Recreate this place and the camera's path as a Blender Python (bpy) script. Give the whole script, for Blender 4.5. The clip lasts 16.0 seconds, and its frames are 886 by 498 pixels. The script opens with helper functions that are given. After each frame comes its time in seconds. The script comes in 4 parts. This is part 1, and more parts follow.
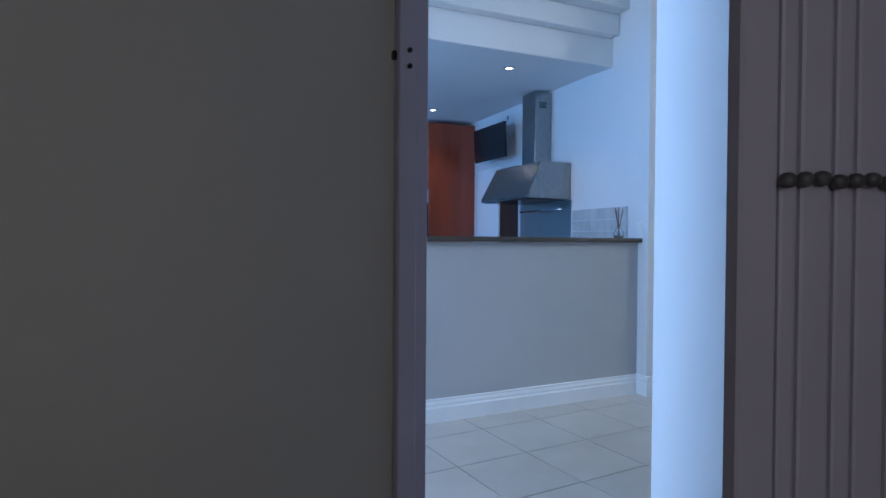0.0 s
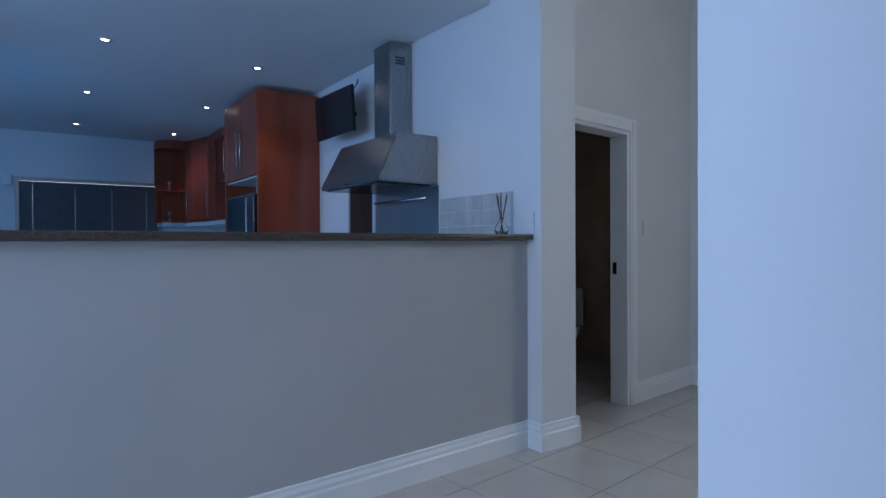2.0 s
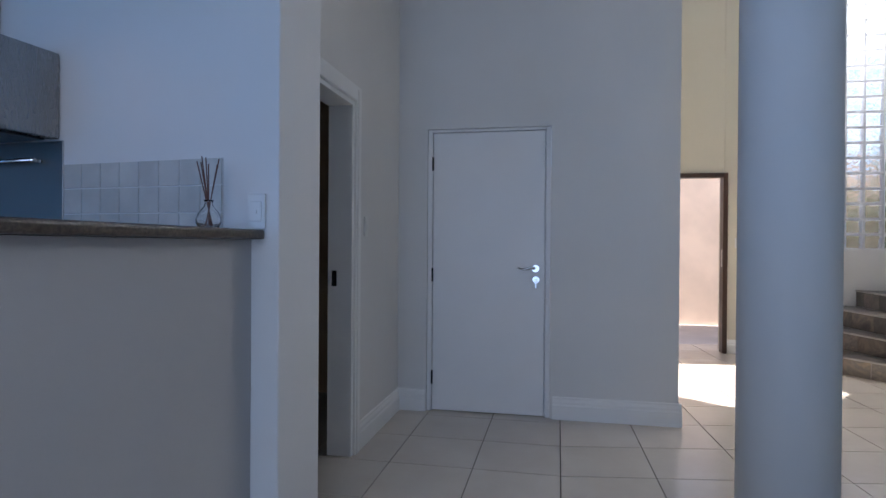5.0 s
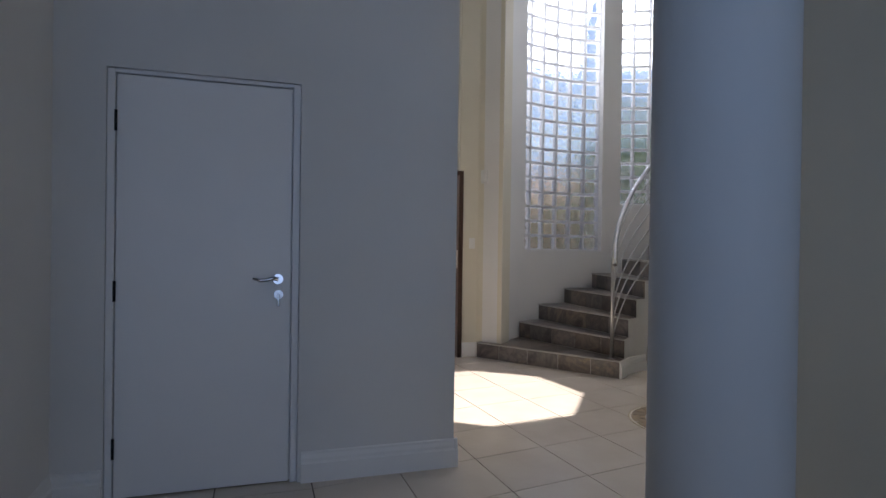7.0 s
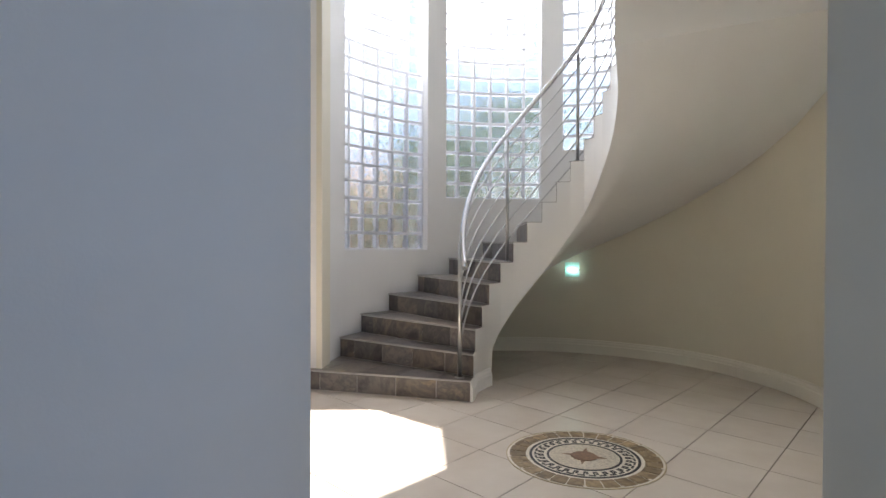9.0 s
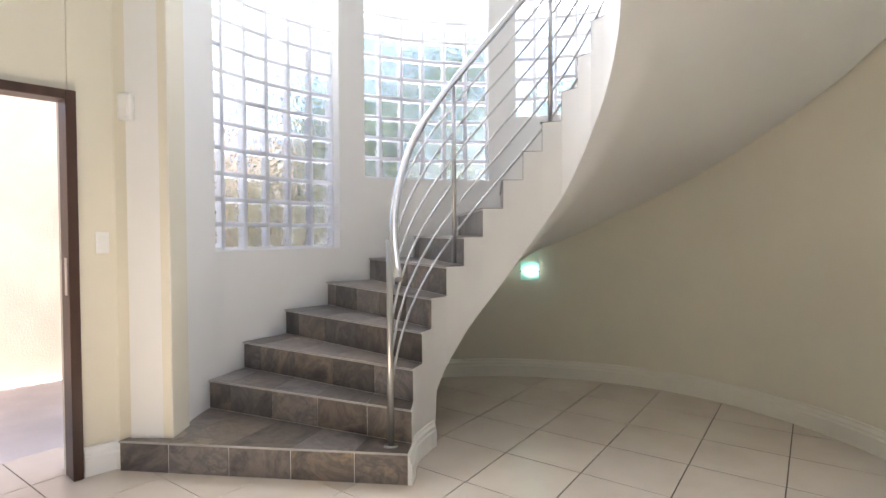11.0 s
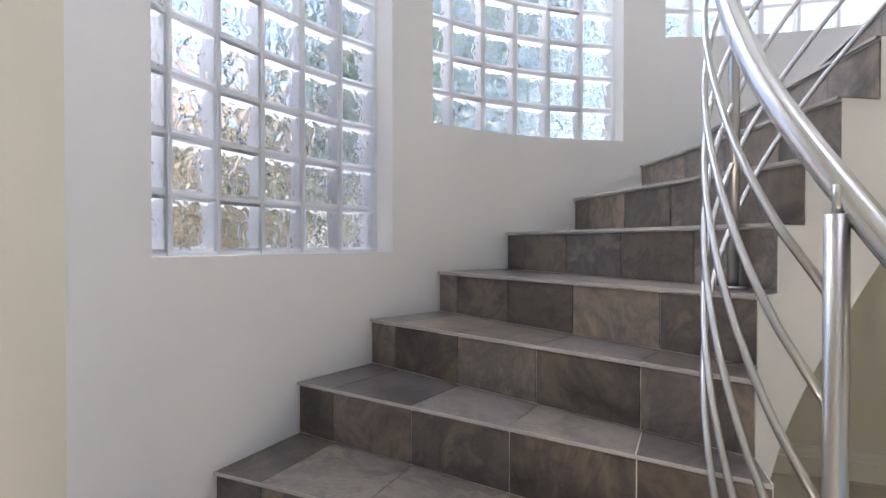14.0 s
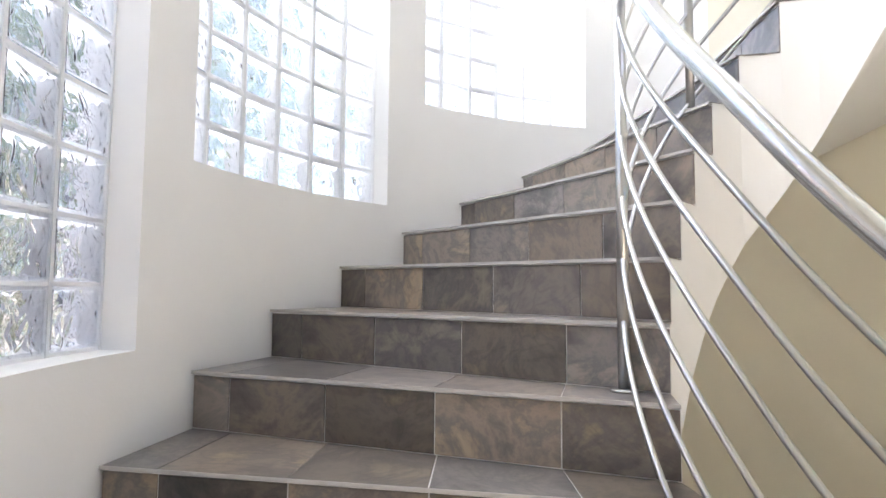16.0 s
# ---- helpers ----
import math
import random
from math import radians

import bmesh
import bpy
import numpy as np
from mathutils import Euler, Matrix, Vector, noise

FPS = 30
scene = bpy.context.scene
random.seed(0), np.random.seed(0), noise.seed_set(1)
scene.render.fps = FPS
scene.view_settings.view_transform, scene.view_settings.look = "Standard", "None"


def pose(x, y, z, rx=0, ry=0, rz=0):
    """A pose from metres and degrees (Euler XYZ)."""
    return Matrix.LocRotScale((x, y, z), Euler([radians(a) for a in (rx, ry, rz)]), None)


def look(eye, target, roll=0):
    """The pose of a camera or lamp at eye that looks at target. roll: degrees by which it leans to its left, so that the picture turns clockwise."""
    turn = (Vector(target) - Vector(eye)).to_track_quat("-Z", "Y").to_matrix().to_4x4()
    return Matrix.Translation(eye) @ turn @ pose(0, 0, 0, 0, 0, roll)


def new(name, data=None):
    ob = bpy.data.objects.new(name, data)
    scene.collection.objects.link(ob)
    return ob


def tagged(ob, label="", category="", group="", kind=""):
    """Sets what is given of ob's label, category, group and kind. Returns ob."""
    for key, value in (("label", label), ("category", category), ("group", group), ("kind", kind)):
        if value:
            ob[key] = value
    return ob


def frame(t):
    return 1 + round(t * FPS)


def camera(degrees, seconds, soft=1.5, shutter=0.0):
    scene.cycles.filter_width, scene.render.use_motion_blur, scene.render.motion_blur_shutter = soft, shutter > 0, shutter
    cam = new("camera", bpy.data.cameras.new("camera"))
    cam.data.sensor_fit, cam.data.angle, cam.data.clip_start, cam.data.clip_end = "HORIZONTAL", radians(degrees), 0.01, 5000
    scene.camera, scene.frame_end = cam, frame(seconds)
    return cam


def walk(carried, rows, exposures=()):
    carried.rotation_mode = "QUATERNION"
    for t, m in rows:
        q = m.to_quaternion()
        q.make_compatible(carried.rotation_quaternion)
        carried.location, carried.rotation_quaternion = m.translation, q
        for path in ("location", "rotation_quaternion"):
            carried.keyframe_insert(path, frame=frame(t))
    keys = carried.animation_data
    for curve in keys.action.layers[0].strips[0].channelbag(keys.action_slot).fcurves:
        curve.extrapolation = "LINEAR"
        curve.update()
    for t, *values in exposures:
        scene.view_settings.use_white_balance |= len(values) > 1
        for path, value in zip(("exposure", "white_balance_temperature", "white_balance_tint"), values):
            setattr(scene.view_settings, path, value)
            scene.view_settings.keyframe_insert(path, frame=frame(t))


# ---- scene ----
cam = camera(74.8, 16.0)
PATH = [
    (0, (-0.202, 0.192, 1.247), (0.773, 1.938, 1.218), 0.4),
    (0.5, (0.015, 0.516, 1.24), (1.165, 2.152, 1.215), -0),
    (1, (0.254, 0.798, 1.234), (1.493, 2.368, 1.211), -0.1),
    (1.5, (0.543, 1.056, 1.231), (1.843, 2.575, 1.209), -0.3),
    (2, (0.838, 1.302, 1.226), (2.163, 2.8, 1.207), -0.3),
    (2.5, (1.007, 1.527, 1.21), (2.357, 3.002, 1.189), -0.2),
    (3, (1.058, 1.691, 1.222), (2.566, 3.005, 1.194), 0.05),
    (3.5, (1.119, 1.871, 1.232), (2.826, 2.913, 1.199), 0.25),
    (3.7, (1.128, 1.953, 1.226), (2.894, 2.891, 1.2), 0.2),
    (5.8, (1.955, 2.66, 1.224), (3.955, 2.659, 1.213), 0.9),
    (6, (2.042, 2.676, 1.231), (4.038, 2.555, 1.221), 1),
    (6.5, (2.333, 2.667, 1.241), (4.298, 2.295, 1.223), 1),
    (7, (2.645, 2.717, 1.251), (4.552, 2.114, 1.239), 0.8),
    (7.5, (2.955, 2.772, 1.262), (4.776, 1.944, 1.253), 0.8),
    (8, (3.278, 2.773, 1.259), (4.993, 1.744, 1.248), 0.8),
    (8.5, (3.592, 2.708, 1.26), (5.235, 1.567, 1.252), 0.5),
    (9, (3.908, 2.569, 1.3), (5.458, 1.305, 1.275), 0.2),
    (9.5, (4.224, 2.362, 1.282), (5.678, 0.989, 1.257), 0.2),
    (10, (4.541, 2.104, 1.292), (5.95, 0.685, 1.262), 0),
    (10.2, (4.666, 1.99, 1.33), (6.062, 0.558, 1.282), -0.2),
    (12.3, (6.225, 0.883, 1.276), (7.544, -0.62, 1.237), -0.3),
    (12.5, (6.375, 0.824, 1.269), (7.692, -0.681, 1.231), -0.3),
    (13, (6.774, 0.723, 1.268), (8.068, -0.801, 1.231), -0.1),
    (13.5, (7.186, 0.627, 1.226), (8.399, -0.963, 1.213), 0),
    (14, (7.522, 0.478, 1.247), (8.667, -1.162, 1.226), 0),
    (14.5, (7.825, 0.365, 1.234), (8.77, -1.397, 1.236), -0.2),
    (15, (8.056, 0.236, 1.276), (8.693, -1.66, 1.268), 0.2),
    (15.5, (8.202, 0.209, 1.368), (8.521, -1.765, 1.351), 0.7),
    (16, (8.341, 0.206, 1.39), (8.282, -1.788, 1.527), 0.5),
]
EXPOSURES = [(0, 2.08, 5500, 10), (0.5, 1.88, 5400, 10), (1, 1.68, 5500, 10), (1.5, 1.45, 5700, 11), (2, 1.6, 5900, 13), (2.5, 1.85, 6200, 14), (3, 2.1, 6300, 14), (3.5, 1.92, 6350, 15), (6, 0.82, 6450, 18), (6.5, 0.55, 6450, 18), (7, 0.58, 6500, 18), (8.5, 1.4, 6600, 17), (9, 1.58, 6620, 16), (10.2, 1.92, 6670, 16), (12.5, 2.28, 6600, 17), (13.5, 2.06, 6500, 17), (14, 1.95, 6450, 18), (14.5, 1.95, 6500, 18), (15, 2.1, 6550, 17), (15.5, 2.28, 6600, 17), (16, 2.5, 6650, 16)]
walk(cam, [(t, look(eye, target, roll)) for t, eye, target, roll in PATH], EXPOSURES)

# ---------- world and light ----------
world = bpy.data.worlds.new("world")
scene.world = world
world.use_nodes = True
wn = world.node_tree
sky = wn.nodes.new("ShaderNodeTexSky")
sky.sky_type = "NISHITA"
sky.sun_disc = False
SUN_DIR = Vector((1.15, 1.0, -6.0)).normalized()
sky.sun_elevation = math.asin(-SUN_DIR.z)
sky.sun_rotation = math.atan2(-SUN_DIR.x, -SUN_DIR.y)
sky.air_density, sky.dust_density = 1.0, 1.2
wn.links.new(sky.outputs[0], wn.nodes["Background"].inputs[0])
wn.nodes["Background"].inputs[1].default_value = 0.15

sun = new("sun", bpy.data.lights.new("sun", "SUN"))
sun.data.energy, sun.data.angle, sun.data.color = 5.0, radians(0.5), (1.0, 0.95, 0.87)
sun.matrix_world = look((0, 0, 20), Vector((0, 0, 20)) + SUN_DIR)


def window_light(name, m, w, h, watts, color):
    lamp = bpy.data.lights.new(name, "AREA")
    lamp.shape, lamp.size, lamp.size_y, lamp.energy, lamp.color = "RECTANGLE", w, h, watts, color
    ob = new(name, lamp)
    ob.matrix_world = m
    return ob


# kitchen frame: u along the bar, v into the kitchen, origin at the foot of the wing wall
KIT = pose(3.52, 3.465, 0, 0, 0, -5.7)


def kit(u, v, z=0.0):
    return KIT @ Vector((u, v, z))


# sky light in the two large windows of the west wall
window_light("hall_window_light", look(kit(-5.1, -1.15, 1.55), kit(0, -1.15, 1.45)), 1.9, 2.3, 23.5, (0.47, 0.67, 1.0))
window_light("kitchen_window_light", look(kit(-5.1, 3.0, 1.75), kit(0, 3.0, 1.6)), 3.4, 1.5, 18, (0.12, 0.43, 1.0))
# added fill lamp that brightens the first room, behind the start; no window there
window_light("room_fill_light", look((-1.1, -1.78, 1.6), (-1.1, 1.0, 1.4)), 1.0, 1.0, 4, (1.0, 0.91, 0.83))
# open sky behind the upper parts of the three glass block windows
for mid, z, h in ((8.0, 4.25, 1.2), (-29.0, 4.32, 1.15), (-65.0, 4.2, 1.4)):
    c, s = math.cos(radians(mid)), math.sin(radians(mid))
    window_light("stair_window_light", look((6.98 + 2.55 * c, -1.2 + 2.55 * s, z), (6.98, -1.2, z - 0.9)), 1.25, h, (11.5 if mid < -60 else 20.5), (0.88, 0.95, 1.0))


# ---------- mesh helpers ----------
def mesh_of(name, bm, mats):
    bm.normal_update()
    me = bpy.data.meshes.new(name)
    bm.to_mesh(me)
    bm.free()
    for m in mats if isinstance(mats, (list, tuple)) else [mats]:
        me.materials.append(m)
    return me


def thing(name, bm, mats, label="", category="", group="", kind="", m=None):
    ob = new(name, mesh_of(name, bm, mats) if bm else None)
    if m is not None:
        ob.matrix_world = m
    return tagged(ob, label, category, group, kind)


def part(name, bm, mats, parent, label=""):
    ob = new(name, bm if isinstance(bm, bpy.types.Mesh) else mesh_of(name, bm, mats))
    ob.parent = parent
    if label:
        ob["label"] = label
    return ob


def bevel(bm, w, seg=1):
    bmesh.ops.bevel(bm, geom=list(bm.edges), offset=w, segments=seg, affect="EDGES", profile=0.6)
    return bm


def box(x0, x1, y0, y1, z0, z1, bev=0.0, seg=1, bm=None):
    b = bmesh.new()
    bmesh.ops.create_cube(b, size=1)
    for v in b.verts:
        v.co = Vector(((x0 + x1) / 2 + v.co.x * (x1 - x0), (y0 + y1) / 2 + v.co.y * (y1 - y0), (z0 + z1) / 2 + v.co.z * (z1 - z0)))
    if bev:
        bevel(b, bev, seg)
    return merge(bm, b)


def merge(bm, b):
    if bm is None:
        return b
    me = bpy.data.meshes.new("tmp")
    b.to_mesh(me)
    b.free()
    bm.from_mesh(me)
    bpy.data.meshes.remove(me)
    return bm


def prism(pts, z0, z1, bm=None, bev=0.0):
    """A closed upright prism over the outline pts (anticlockwise)."""
    b = bmesh.new()
    lo = [b.verts.new((*p, z0)) for p in pts]
    hi = [b.verts.new((*p, z1)) for p in pts]
    b.faces.new(lo[::-1])
    b.faces.new(hi)
    for i in range(len(pts)):
        j = (i + 1) % len(pts)
        b.faces.new((lo[i], lo[j], hi[j], hi[i]))
    bmesh.ops.recalc_face_normals(b, faces=b.faces)
    if bev:
        bevel(b, bev)
    return merge(bm, b)


def extrude_profile(profile, p0, p1, bm=None):
    """A straight moulding: profile of (out, up) points carried from p0 to p1; out is to the right of the way."""
    b = bmesh.new()
    p0, p1 = Vector((*p0, 0)), Vector((*p1, 0))
    d = (p1 - p0).normalized()
    n = Vector((d.y, -d.x, 0))
    rows = [[b.verts.new(p + n * o + Vector((0, 0, u))) for o, u in profile] for p in (p0, p1)]
    k = len(profile)
    for i in range(k):
        j = (i + 1) % k
        b.faces.new((rows[0][i], rows[0][j], rows[1][j], rows[1][i]))
    b.faces.new(rows[0][::-1])
    b.faces.new(rows[1])
    bmesh.ops.recalc_face_normals(b, faces=b.faces)
    return merge(bm, b)


def tube(pts, r, n=10, bm=None, caps=True, smooth=True):
    """A round bar along a line of points."""
    b = bmesh.new()
    pts = [Vector(p) for p in pts]
    ring = []
    up = Vector((0, 0, 1))
    side = None
    for i, p in enumerate(pts):
        d = (pts[min(i + 1, len(pts) - 1)] - pts[max(i - 1, 0)]).normalized()
        if side is None:
            side = d.cross(up if abs(d.z) < 0.95 else Vector((1, 0, 0))).normalized()
        side = (side - d * side.dot(d)).normalized()
        other = d.cross(side)
        rr = r[i] if isinstance(r, (list, tuple)) else r
        ring.append([b.verts.new(p + (side * math.cos(a) + other * math.sin(a)) * rr) for a in (2 * math.pi * k / n for k in range(n))])
    for i in range(len(pts) - 1):
        for k in range(n):
            f = b.faces.new((ring[i][k], ring[i][(k + 1) % n], ring[i + 1][(k + 1) % n], ring[i + 1][k]))
            f.smooth = smooth
    if caps:
        b.faces.new(ring[0][::-1])
        b.faces.new(ring[-1])
    bmesh.ops.recalc_face_normals(b, faces=b.faces)
    return merge(bm, b)


def lathe(profile, n=24, bm=None, center=(0, 0, 0)):
    """Turned about the upright axis: profile of (radius, z)."""
    b = bmesh.new()
    c = Vector(center)
    rings = []
    for r, z in profile:
        if r < 1e-5:
            rings.append([b.verts.new(c + Vector((0, 0, z)))])
        else:
            rings.append([b.verts.new(c + Vector((r * math.cos(2 * math.pi * k / n), r * math.sin(2 * math.pi * k / n), z))) for k in range(n)])
    for a, d in zip(rings, rings[1:]):
        for k in range(n):
            q = [a[k % len(a)], a[(k + 1) % len(a)], d[(k + 1) % len(d)], d[k % len(d)]]
            q = list(dict.fromkeys(q))
            if len(q) > 2:
                b.faces.new(q).smooth = True
    bmesh.ops.recalc_face_normals(b, faces=b.faces)
    return merge(bm, b)


# ---------- materials ----------
def material(name, color, rough=0.6, metal=0.0, var=0.06, scale=3.0, bump=0.0, bump_scale=60.0, alt=None, coat=0.0, island=0.0, obj_random=0.0, stretch=(1, 1, 1)):
    """A surface with large stains, fine grain and relief."""
    m = bpy.data.materials.new(name)
    m.use_nodes = True
    t = m.node_tree
    p = t.nodes["Principled BSDF"]
    link = t.links.new
    co = t.nodes.new("ShaderNodeNewGeometry")
    mp = t.nodes.new("ShaderNodeMapping")
    mp.inputs["Scale"].default_value = stretch
    link(co.outputs["Position"], mp.inputs["Vector"])
    big = t.nodes.new("ShaderNodeTexNoise")
    big.inputs["Scale"].default_value, big.inputs["Detail"].default_value = scale, 6
    fine = t.nodes.new("ShaderNodeTexNoise")
    fine.inputs["Scale"].default_value, fine.inputs["Detail"].default_value = bump_scale, 4
    link(mp.outputs[0], big.inputs["Vector"])
    link(mp.outputs[0], fine.inputs["Vector"])
    ramp = t.nodes.new("ShaderNodeMix")
    ramp.data_type = "RGBA"
    dark = alt or tuple(c * (1 - var) for c in color)
    light = color if alt else tuple(min(1, c * (1 + var)) for c in color)
    ramp.inputs["A"].default_value, ramp.inputs["B"].default_value = (*dark, 1), (*light, 1)
    spread = t.nodes.new("ShaderNodeMapRange")
    spread.inputs["From Min"].default_value, spread.inputs["From Max"].default_value = 0.35, 0.65
    link(big.outputs["Fac"], spread.inputs["Value"])
    link(spread.outputs[0], ramp.inputs["Factor"])
    out = ramp.outputs["Result"]
    if obj_random or island:
        info = t.nodes.new("ShaderNodeObjectInfo") if obj_random else co
        hsv = t.nodes.new("ShaderNodeHueSaturation")
        mr = t.nodes.new("ShaderNodeMapRange")
        k = obj_random or island
        mr.inputs["To Min"].default_value, mr.inputs["To Max"].default_value = 1 - k, 1 + k
        link(info.outputs["Random" if obj_random else "Random Per Island"], mr.inputs["Value"])
        link(mr.outputs[0], hsv.inputs["Value"])
        link(out, hsv.inputs["Color"])
        out = hsv.outputs[0]
    link(out, p.inputs["Base Color"])
    rr = t.nodes.new("ShaderNodeMapRange")
    rr.inputs["To Min"].default_value, rr.inputs["To Max"].default_value = rough * 0.88, min(1, rough * 1.12)
    link(fine.outputs["Fac"], rr.inputs["Value"])
    link(rr.outputs[0], p.inputs["Roughness"])
    p.inputs["Metallic"].default_value = metal
    p.inputs["Coat Weight"].default_value = coat
    if bump:
        bp = t.nodes.new("ShaderNodeBump")
        bp.inputs["Strength"].default_value, bp.inputs["Distance"].default_value = bump, 0.01
        link(fine.outputs["Fac"], bp.inputs["Height"])
        link(bp.outputs[0], p.inputs["Normal"])
    return m


def glowing(name, color, strength, base=(0.9, 0.9, 0.9)):
    m = bpy.data.materials.new(name)
    m.use_nodes = True
    p = m.node_tree.nodes["Principled BSDF"]
    p.inputs["Base Color"].default_value = (*base, 1)
    p.inputs["Emission Color"].default_value, p.inputs["Emission Strength"].default_value = (*color, 1), strength
    return m


def glass(name, color, rough, ior, wave=0.0, wave_scale=9.0):
    m = bpy.data.materials.new(name)
    m.use_nodes = True
    t = m.node_tree
    p = t.nodes["Principled BSDF"]
    p.inputs["Base Color"].default_value = (*color, 1)
    p.inputs["Transmission Weight"].default_value, p.inputs["Roughness"].default_value, p.inputs["IOR"].default_value = 1.0, rough, ior
    if wave:
        co = t.nodes.new("ShaderNodeNewGeometry")
        n = t.nodes.new("ShaderNodeTexNoise")
        n.inputs["Scale"].default_value, n.inputs["Detail"].default_value, n.inputs["Distortion"].default_value = wave_scale, 1.0, 1.2
        t.links.new(co.outputs["Position"], n.inputs["Vector"])
        b = t.nodes.new("ShaderNodeBump")
        b.inputs["Strength"].default_value, b.inputs["Distance"].default_value = wave, 0.03
        t.links.new(n.outputs["Fac"], b.inputs["Height"])
        t.links.new(b.outputs[0], p.inputs["Normal"])
    return m


PLASTER = material("white_plaster", (0.76, 0.755, 0.74), 0.7, var=0.025, scale=1.2, bump=0.05, bump_scale=90)
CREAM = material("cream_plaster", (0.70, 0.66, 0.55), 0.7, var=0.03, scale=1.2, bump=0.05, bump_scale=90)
CEIL = material("ceiling_white", (0.74, 0.74, 0.73), 0.8, var=0.02, scale=1.0, bump=0.03)
TRIM_CREAM = material("cream_gloss_trim", (0.76, 0.73, 0.65), 0.5, var=0.02, scale=2.0)
BAR_PAINT = material("grey_wall_paint", (0.48, 0.475, 0.475), 0.7, var=0.03, scale=1.2, bump=0.05, bump_scale=90)
TOILET_PAINT = material("brown_toilet_tile", (0.60, 0.46, 0.31), 0.5, var=0.1, scale=3.0, bump=0.03)
DARK_STEEL = material("dark_brushed_steel", (0.32, 0.36, 0.42), 0.25, metal=1.0, var=0.05, scale=3, stretch=(1, 1, 0.1))
TRIM = material("white_gloss_trim", (0.86, 0.86, 0.85), 0.35, var=0.02, scale=2.0)
DOORW = material("white_door_paint", (0.86, 0.86, 0.86), 0.38, var=0.02, scale=1.5, bump=0.02, bump_scale=40)
TILE = material("beige_floor_tile", (0.66, 0.595, 0.515), 0.23, scale=3.0, alt=(0.61, 0.54, 0.46), obj_random=0.03, bump_scale=7)
GROUT = material("brown_grout", (0.10, 0.08, 0.066), 0.9, var=0.2, scale=12)
def slate(name):
    """Clouded brown and grey stone, each tile with its own figure."""
    m = bpy.data.materials.new(name)
    m.use_nodes = True
    t = m.node_tree
    p = t.nodes["Principled BSDF"]
    link = t.links.new
    co, info = t.nodes.new("ShaderNodeNewGeometry"), t.nodes.new("ShaderNodeObjectInfo")
    mul = t.nodes.new("ShaderNodeVectorMath")
    mul.operation = "MULTIPLY_ADD"
    mul.inputs[1].default_value = (37.0, 53.0, 71.0)
    link(info.outputs["Random"], mul.inputs[0])
    link(co.outputs["Position"], mul.inputs[2])
    n = t.nodes.new("ShaderNodeTexNoise")
    n.inputs["Scale"].default_value, n.inputs["Detail"].default_value, n.inputs["Distortion"].default_value = 3.2, 12, 0.5
    n.inputs["Roughness"].default_value = 0.66
    link(mul.outputs[0], n.inputs["Vector"])
    ramp = t.nodes.new("ShaderNodeValToRGB")
    stops = [(0.32, (0.048, 0.042, 0.039)), (0.43, (0.115, 0.095, 0.083)), (0.50, (0.192, 0.153, 0.120)), (0.56, (0.118, 0.100, 0.090)), (0.64, (0.265, 0.204, 0.136)), (0.76, (0.155, 0.130, 0.112))]
    while len(ramp.color_ramp.elements) < len(stops):
        ramp.color_ramp.elements.new(0.5)
    for e, (pos, c) in zip(ramp.color_ramp.elements, stops):
        e.position, e.color = pos, (*c, 1)
    link(n.outputs["Fac"], ramp.inputs[0])
    # thin dark veins
    n2 = t.nodes.new("ShaderNodeTexNoise")
    n2.inputs["Scale"].default_value, n2.inputs["Detail"].default_value, n2.inputs["Distortion"].default_value = 4.5, 6, 1.6
    link(mul.outputs[0], n2.inputs["Vector"])
    off = t.nodes.new("ShaderNodeMath")
    off.operation = "SUBTRACT"
    off.inputs[1].default_value = 0.42
    link(n2.outputs["Fac"], off.inputs[0])
    band = t.nodes.new("ShaderNodeMath")
    band.operation = "ABSOLUTE"
    link(off.outputs[0], band.inputs[0])
    vein = t.nodes.new("ShaderNodeMapRange")
    vein.inputs["From Max"].default_value = 0.035
    vein.inputs["To Min"].default_value, vein.inputs["To Max"].default_value = 0.78, 1.0
    link(band.outputs[0], vein.inputs["Value"])
    veined = t.nodes.new("ShaderNodeMix")
    veined.data_type, veined.blend_type = "RGBA", "MULTIPLY"
    veined.inputs["Factor"].default_value = 1.0
    link(ramp.outputs[0], veined.inputs["A"])
    link(vein.outputs[0], veined.inputs["B"])
    hsv = t.nodes.new("ShaderNodeHueSaturation")
    mr = t.nodes.new("ShaderNodeMapRange")
    mr.inputs["To Min"].default_value, mr.inputs["To Max"].default_value = 0.62, 1.42
    link(info.outputs["Random"], mr.inputs["Value"])
    link(mr.outputs[0], hsv.inputs["Value"])
    frac = t.nodes.new("ShaderNodeMath")
    frac.operation = "MULTIPLY"
    frac.inputs[1].default_value = 7.31
    whole = t.nodes.new("ShaderNodeMath")
    whole.operation = "FRACT"
    link(info.outputs["Random"], frac.inputs[0])
    link(frac.outputs[0], whole.inputs[0])
    cool = t.nodes.new("ShaderNodeMix")
    cool.data_type = "RGBA"
    grey = t.nodes.new("ShaderNodeHueSaturation")
    grey.inputs["Saturation"].default_value, grey.inputs["Hue"].default_value = 0.45, 0.5
    tint = t.nodes.new("ShaderNodeMix")
    tint.data_type, tint.blend_type = "RGBA", "MULTIPLY"
    tint.inputs["Factor"].default_value, tint.inputs["B"].default_value = 1.0, (0.88, 0.94, 1.08, 1)
    link(veined.outputs["Result"], grey.inputs["Color"])
    link(grey.outputs[0], tint.inputs["A"])
    soft = t.nodes.new("ShaderNodeMath")
    soft.operation = "MULTIPLY"
    soft.inputs[1].default_value = 0.6
    link(whole.outputs[0], soft.inputs[0])
